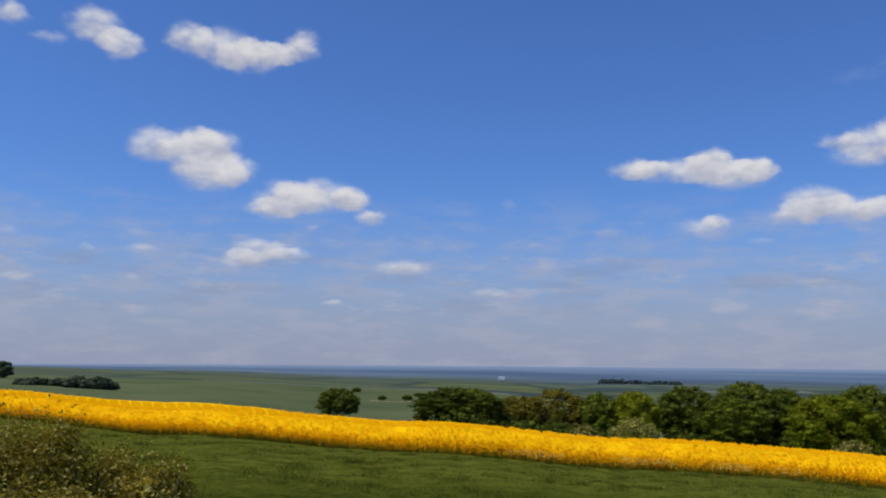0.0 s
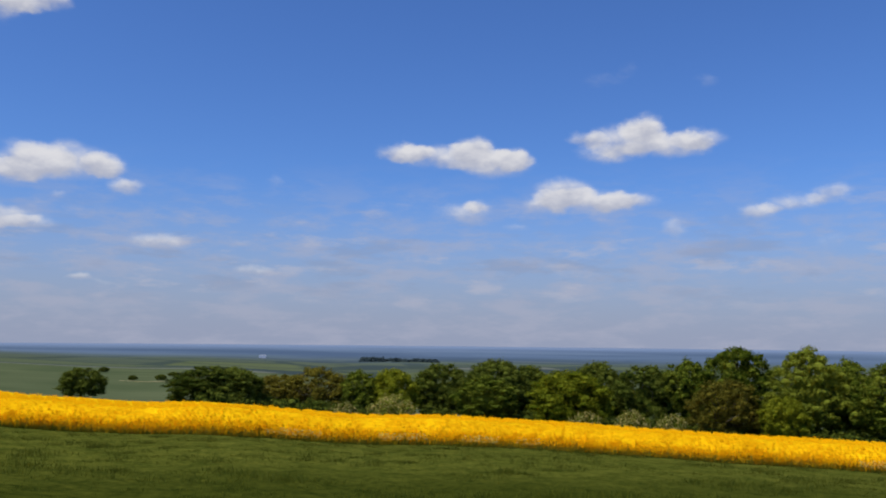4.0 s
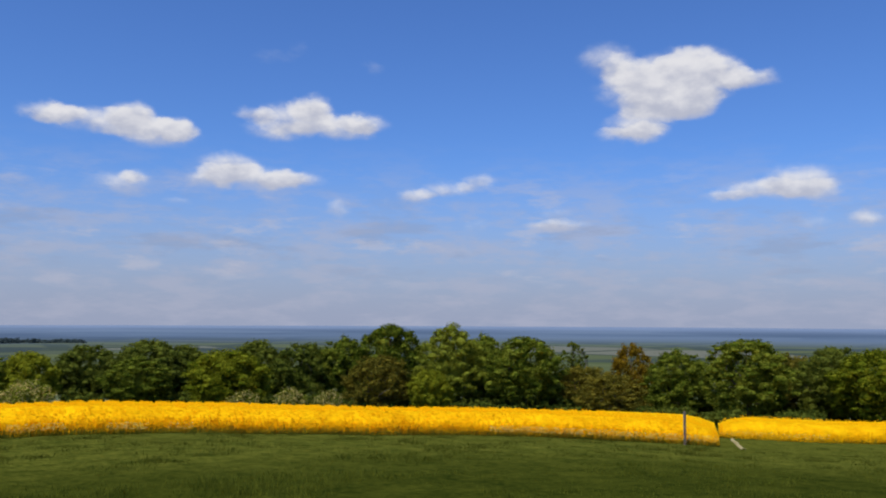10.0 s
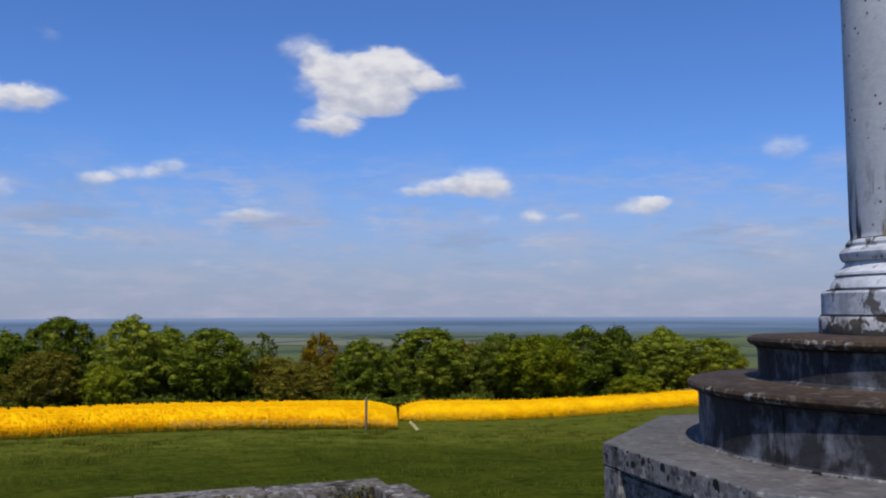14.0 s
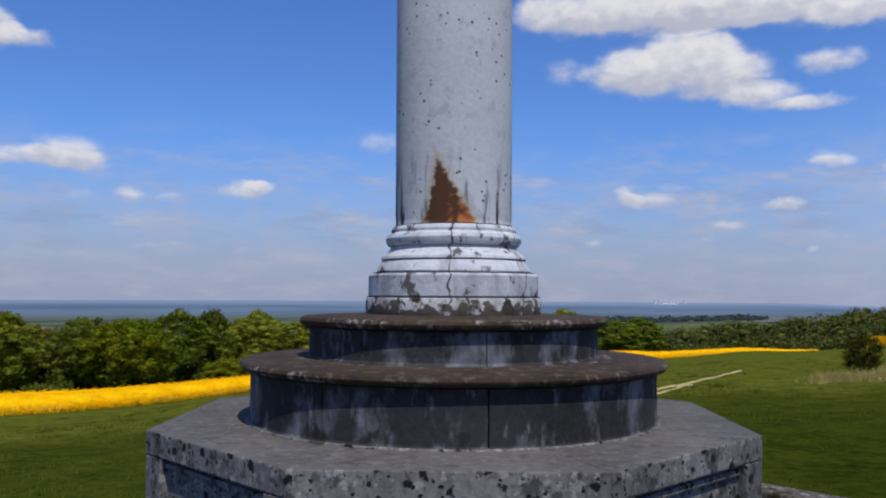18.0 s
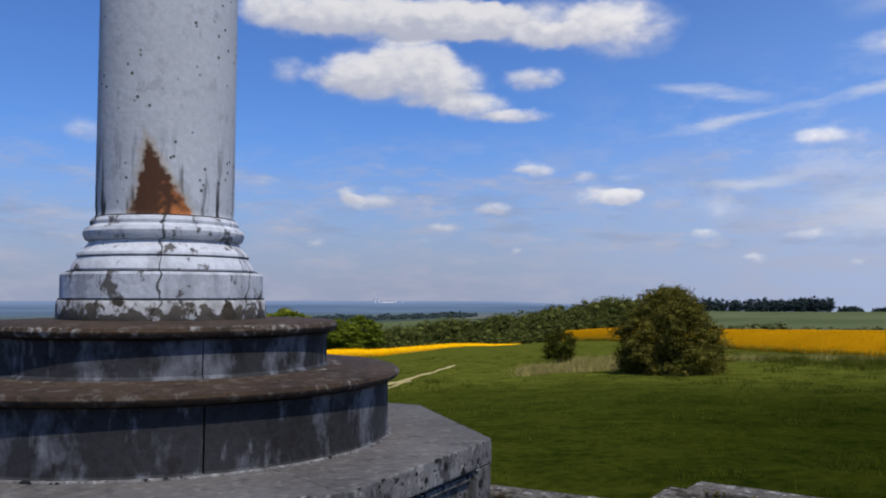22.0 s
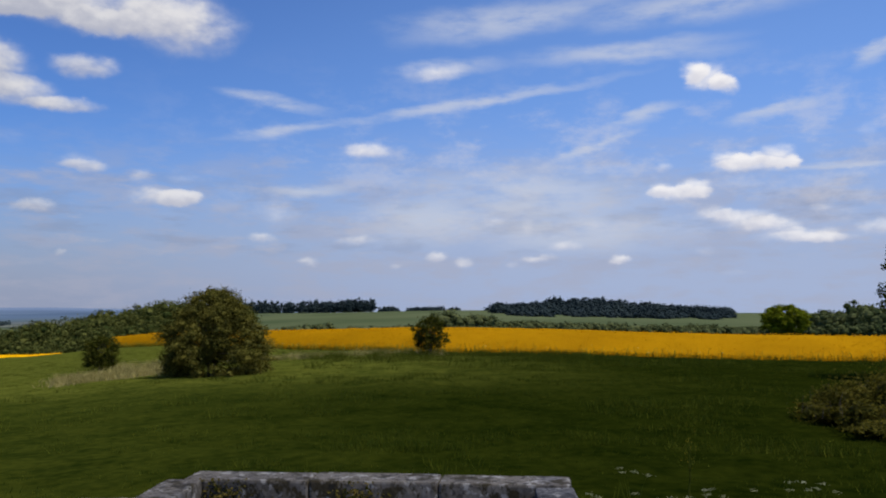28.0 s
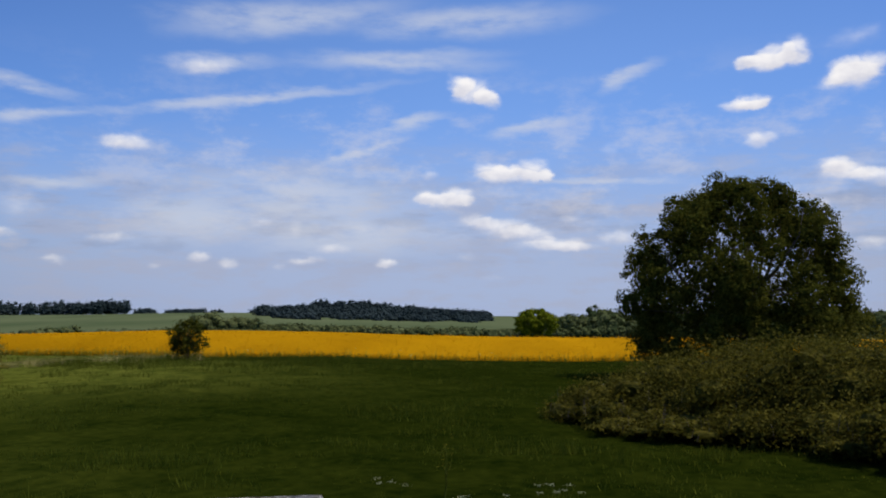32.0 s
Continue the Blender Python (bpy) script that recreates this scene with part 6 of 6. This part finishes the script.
# ---- path, post, grass ----
def ribbon(name, knots, width, material, label, seed=1):
    pts = along_edge(knots, 0.5)
    verts, faces = [], []
    for i, p in enumerate(pts):
        q = pts[min(i + 1, len(pts) - 1)] - pts[max(i - 1, 0)]
        s = Vector((-q.y, q.x, 0)).normalized()
        w = width * (0.5 + 0.25 * noise.noise((p.x * 0.9, p.y * 0.9, seed)))
        for k in (-1, -0.4, 0.4, 1):
            c = p + s * w * k
            verts.append((c.x, c.y, ground_z(c.x, c.y) + lumps_at(c.x, c.y) + (0.06 if abs(k) < 1 else 0.0)))
    for i in range(len(pts) - 1):
        for k in range(3):
            a = i * 4 + k
            faces.append((a, a + 1, a + 5, a + 4))
    return tagged(new(name, mesh_from(name, verts, faces, [material], smooth=True)), label, "path", kind="structure")


ribbon("chalk_track", [(9, 19), (11, 22), (13.2, 26), (15.5, 32), (18.2, 41)], 0.12, M["chalk"], "pale worn chalk track across the meadow", 1)
ribbon("chalk_track", [(9.8, 18.6), (12.0, 22), (13.8, 25), (15.2, 29)], 0.09, M["chalk"], "second pale rut of the chalk track", 2)
ribbon("chalk_track", [(-30.05, 38.5), (-30.25, 42.0), (-30.6, 50.5)], 0.2, M["chalk"], "bare chalk patch where the footpath enters the rape", 3)


ribbon("chalk_track", [(-92.6, 352), (-91.2, 345), (-90.0, 352), (-88.6, 348)], 2.2, M["chalk"], "pale farm track on the far green slope", 4)
ribbon("chalk_track", [(-94.0, 520), (-92.2, 470)], 2.5, M["chalk"], "pale farm track on the far green slope", 5)
pp = spot(-33.6, 38.6)
post = empty("marker_post", pp, "weathered wooden footpath marker post", "post")
pole = part("shaft", prism([(-0.045, -0.045), (0.045, -0.045), (0.045, 0.045), (-0.045, 0.045)], -0.3, 1.42, 0.012), M["post"], post)
part("cap", prism([(-0.038, -0.038), (0.038, -0.038), (0.038, 0.038), (-0.038, 0.038)], 1.415, 1.46, 0.02), M["post"], pole)


def edge_reach(bearing, table):
    return float(np.interp(bearing, [k[0] for k in table], [k[1] for k in table]))


LAWN = [(-140, 60), (-116, 46), (-106, 39), (-88, 33.5), (-64, 34.5), (-50, 36.5), (-32, 39), (-25, 45), (-14, 58), (8, 60), (25, 60), (38, 48), (46, 39), (64, 37), (80, 38), (105, 40)]


def scatter(rng, n, b0, b1, r0, r1, power=0.5):
    out = []
    while len(out) < n:
        b = rng.uniform(b0, b1)
        top = min(r1, edge_reach(b, LAWN))
        r = r0 + (top - r0) * rng.random() ** power
        p = spot(b, r)
        if p.x ** 2 + p.y ** 2 > 3.2 and not (abs(p.x) < 4.4 and -2.2 < p.y < 0.3):
            out.append(tuple(p))
    return np.array(out)


def leaves_of_grass(feet, heights, rng, width):
    """Short bent blades, one tapering quad each."""
    n = len(feet)
    a, b = rng.uniform(0, 2 * math.pi, n), rng.uniform(0, 2 * math.pi, n)
    h = heights[:, None]
    side = np.stack([np.cos(a), np.sin(a), np.zeros(n)], 1) * width * 0.5
    lean = np.stack([np.cos(b), np.sin(b), np.zeros(n)], 1) * h * rng.uniform(0.1, 0.8, (n, 1))
    tip = feet + lean + np.array((0, 0, 1.0)) * h
    verts = np.stack([feet - side, feet + side, tip + side * 0.15, tip - side * 0.15], 1).reshape(-1, 3)
    return verts, np.arange(4 * n).reshape(n, 4)


rng = np.random.default_rng(77)
hubs = scatter(rng, 11000, -125, 105, 5.2, 60, 0.75)
# rank tufts stand together in drifts, mown or grazed short between
drift = np.array([noise.noise((x * 0.35, y * 0.35, 2)) + 0.7 * noise.noise((x * 1.1, y * 1.1, 7)) for x, y, _ in hubs])
hubs[:, 2] += np.array([lumps_at(x, y) for x, y, _ in hubs]) - 0.01
count = 26
tall = np.clip(0.04 + 0.15 * drift, 0.02, 0.17)
feet = np.repeat(hubs, count, 0) + np.concatenate([rng.normal(0, 0.13, (len(hubs) * count, 2)), np.zeros((len(hubs) * count, 1))], 1)
v, f = leaves_of_grass(feet, np.repeat(tall, count) * rng.uniform(0.5, 1.3, len(feet)), rng, 0.013)
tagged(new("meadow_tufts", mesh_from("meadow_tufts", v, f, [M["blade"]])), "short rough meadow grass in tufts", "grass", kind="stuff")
tufts = np.concatenate([scatter(rng, 230, 26, 47, 32, 39, 0.25), scatter(rng, 330, 22.5, 29.5, 27, 33, 0.8)])
dry = np.repeat(tufts, 26, 0) + np.concatenate([rng.normal(0, 0.22, (len(tufts) * 26, 2)), np.zeros((len(tufts) * 26, 1))], 1)
v, f = leaves_of_grass(dry, np.repeat(rng.uniform(0.06, 0.30, len(tufts)), 26) * rng.uniform(0.4, 1.1, len(dry)), rng, 0.015)
rank = scatter(rng, 900, 38, 66, 24, 38, 0.4)
rank = rank[np.array([noise.noise((x * 0.3, y * 0.3, 4)) > -0.1 for x, y, _ in rank])]
tall = np.repeat(rng.uniform(0.10, 0.32, len(rank)), 24)
rank = np.repeat(rank, 24, 0) + np.concatenate([rng.normal(0, 0.2, (len(rank) * 24, 2)), np.zeros((len(rank) * 24, 1))], 1)
rv, rf = leaves_of_grass(rank, tall * rng.uniform(0.4, 1.1, len(rank)), rng, 0.014)
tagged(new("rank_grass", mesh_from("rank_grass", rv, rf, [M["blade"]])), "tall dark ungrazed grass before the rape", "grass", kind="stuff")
tagged(new("dry_grass", mesh_from("dry_grass", v, f, [M["straw"]])), "tall pale dry grass before the rape", "grass", kind="stuff")


def cow_parsley(bearing, reach, height, seed):
    rng = np.random.default_rng(seed)
    thing = empty("cow_parsley", spot(bearing, reach), "cow parsley with flat white flower heads", "wildflower", "cow parsley by the wall")
    v, f = blades(np.zeros((5, 3)) + rng.normal(0, 0.03, (5, 3)) * (1, 1, 0), rng, height * 0.8, height, 0.012)
    stems = part("stems", mesh_from("stems", v, f, [M["blade"]]), None, thing)
    for k in range(4):
        c = np.array((rng.normal(0, 0.10), rng.normal(0, 0.10), height * rng.uniform(0.88, 1.05)))
        pts = c + rng.normal(0, 1, (26, 3)) * (0.016, 0.016, 0.004)
        v, f = cards(pts, np.tile((0, 0, 1.0), (26, 1)), 0.009, rng, 0.9, 0.4)
        part("flower_head", mesh_from("flower_head", v, f, [M["umbel"]]), None, stems)["kind"] = "stuff"


for i, (b, r, h) in enumerate(((57.5, 6.2, 0.34), (59.0, 6.5, 0.40), (60.5, 6.1, 0.30), (63, 6.2, 0.36), (65.5, 6.3, 0.30), (68, 6.3, 0.42), (69.8, 6.4, 0.42), (71.0, 6.2, 0.3))):
    cow_parsley(b, r, h, 90 + i)


def seed_stalk(bearing, reach, height, seed):
    """A dry dock stalk, branched, with rusty seed clusters."""
    rng = np.random.default_rng(seed)
    thing = empty("dock_stalk", spot(bearing, reach), "thin dry dock stalk standing in the lawn", "weed", "dock stalks")
    v, f = limb_mesh(rng, [((rng.normal(0, 0.06), rng.normal(0, 0.06), height * k), (0.03, 0.03, 0.06)) for k in (0.6, 0.72, 0.85, 1.0)], 0.008, waist=0.4)
    stem = part("stem", mesh_from("stem", v, f, [M["worn"]]), None, thing)
    pts = np.array((0, 0, height * 0.8)) + rng.normal(0, 1, (40, 3)) * (0.02, 0.03, height * 0.14)
    v, f = cards(pts, rng.normal(0, 1, (40, 3)), 0.016, rng)
    part("seed_head", mesh_from("seed_head", v, f, [M["leaf_shrub"]]), None, stem)["kind"] = "stuff"


seed_stalk(62.5, 7.4, 0.55, 201)
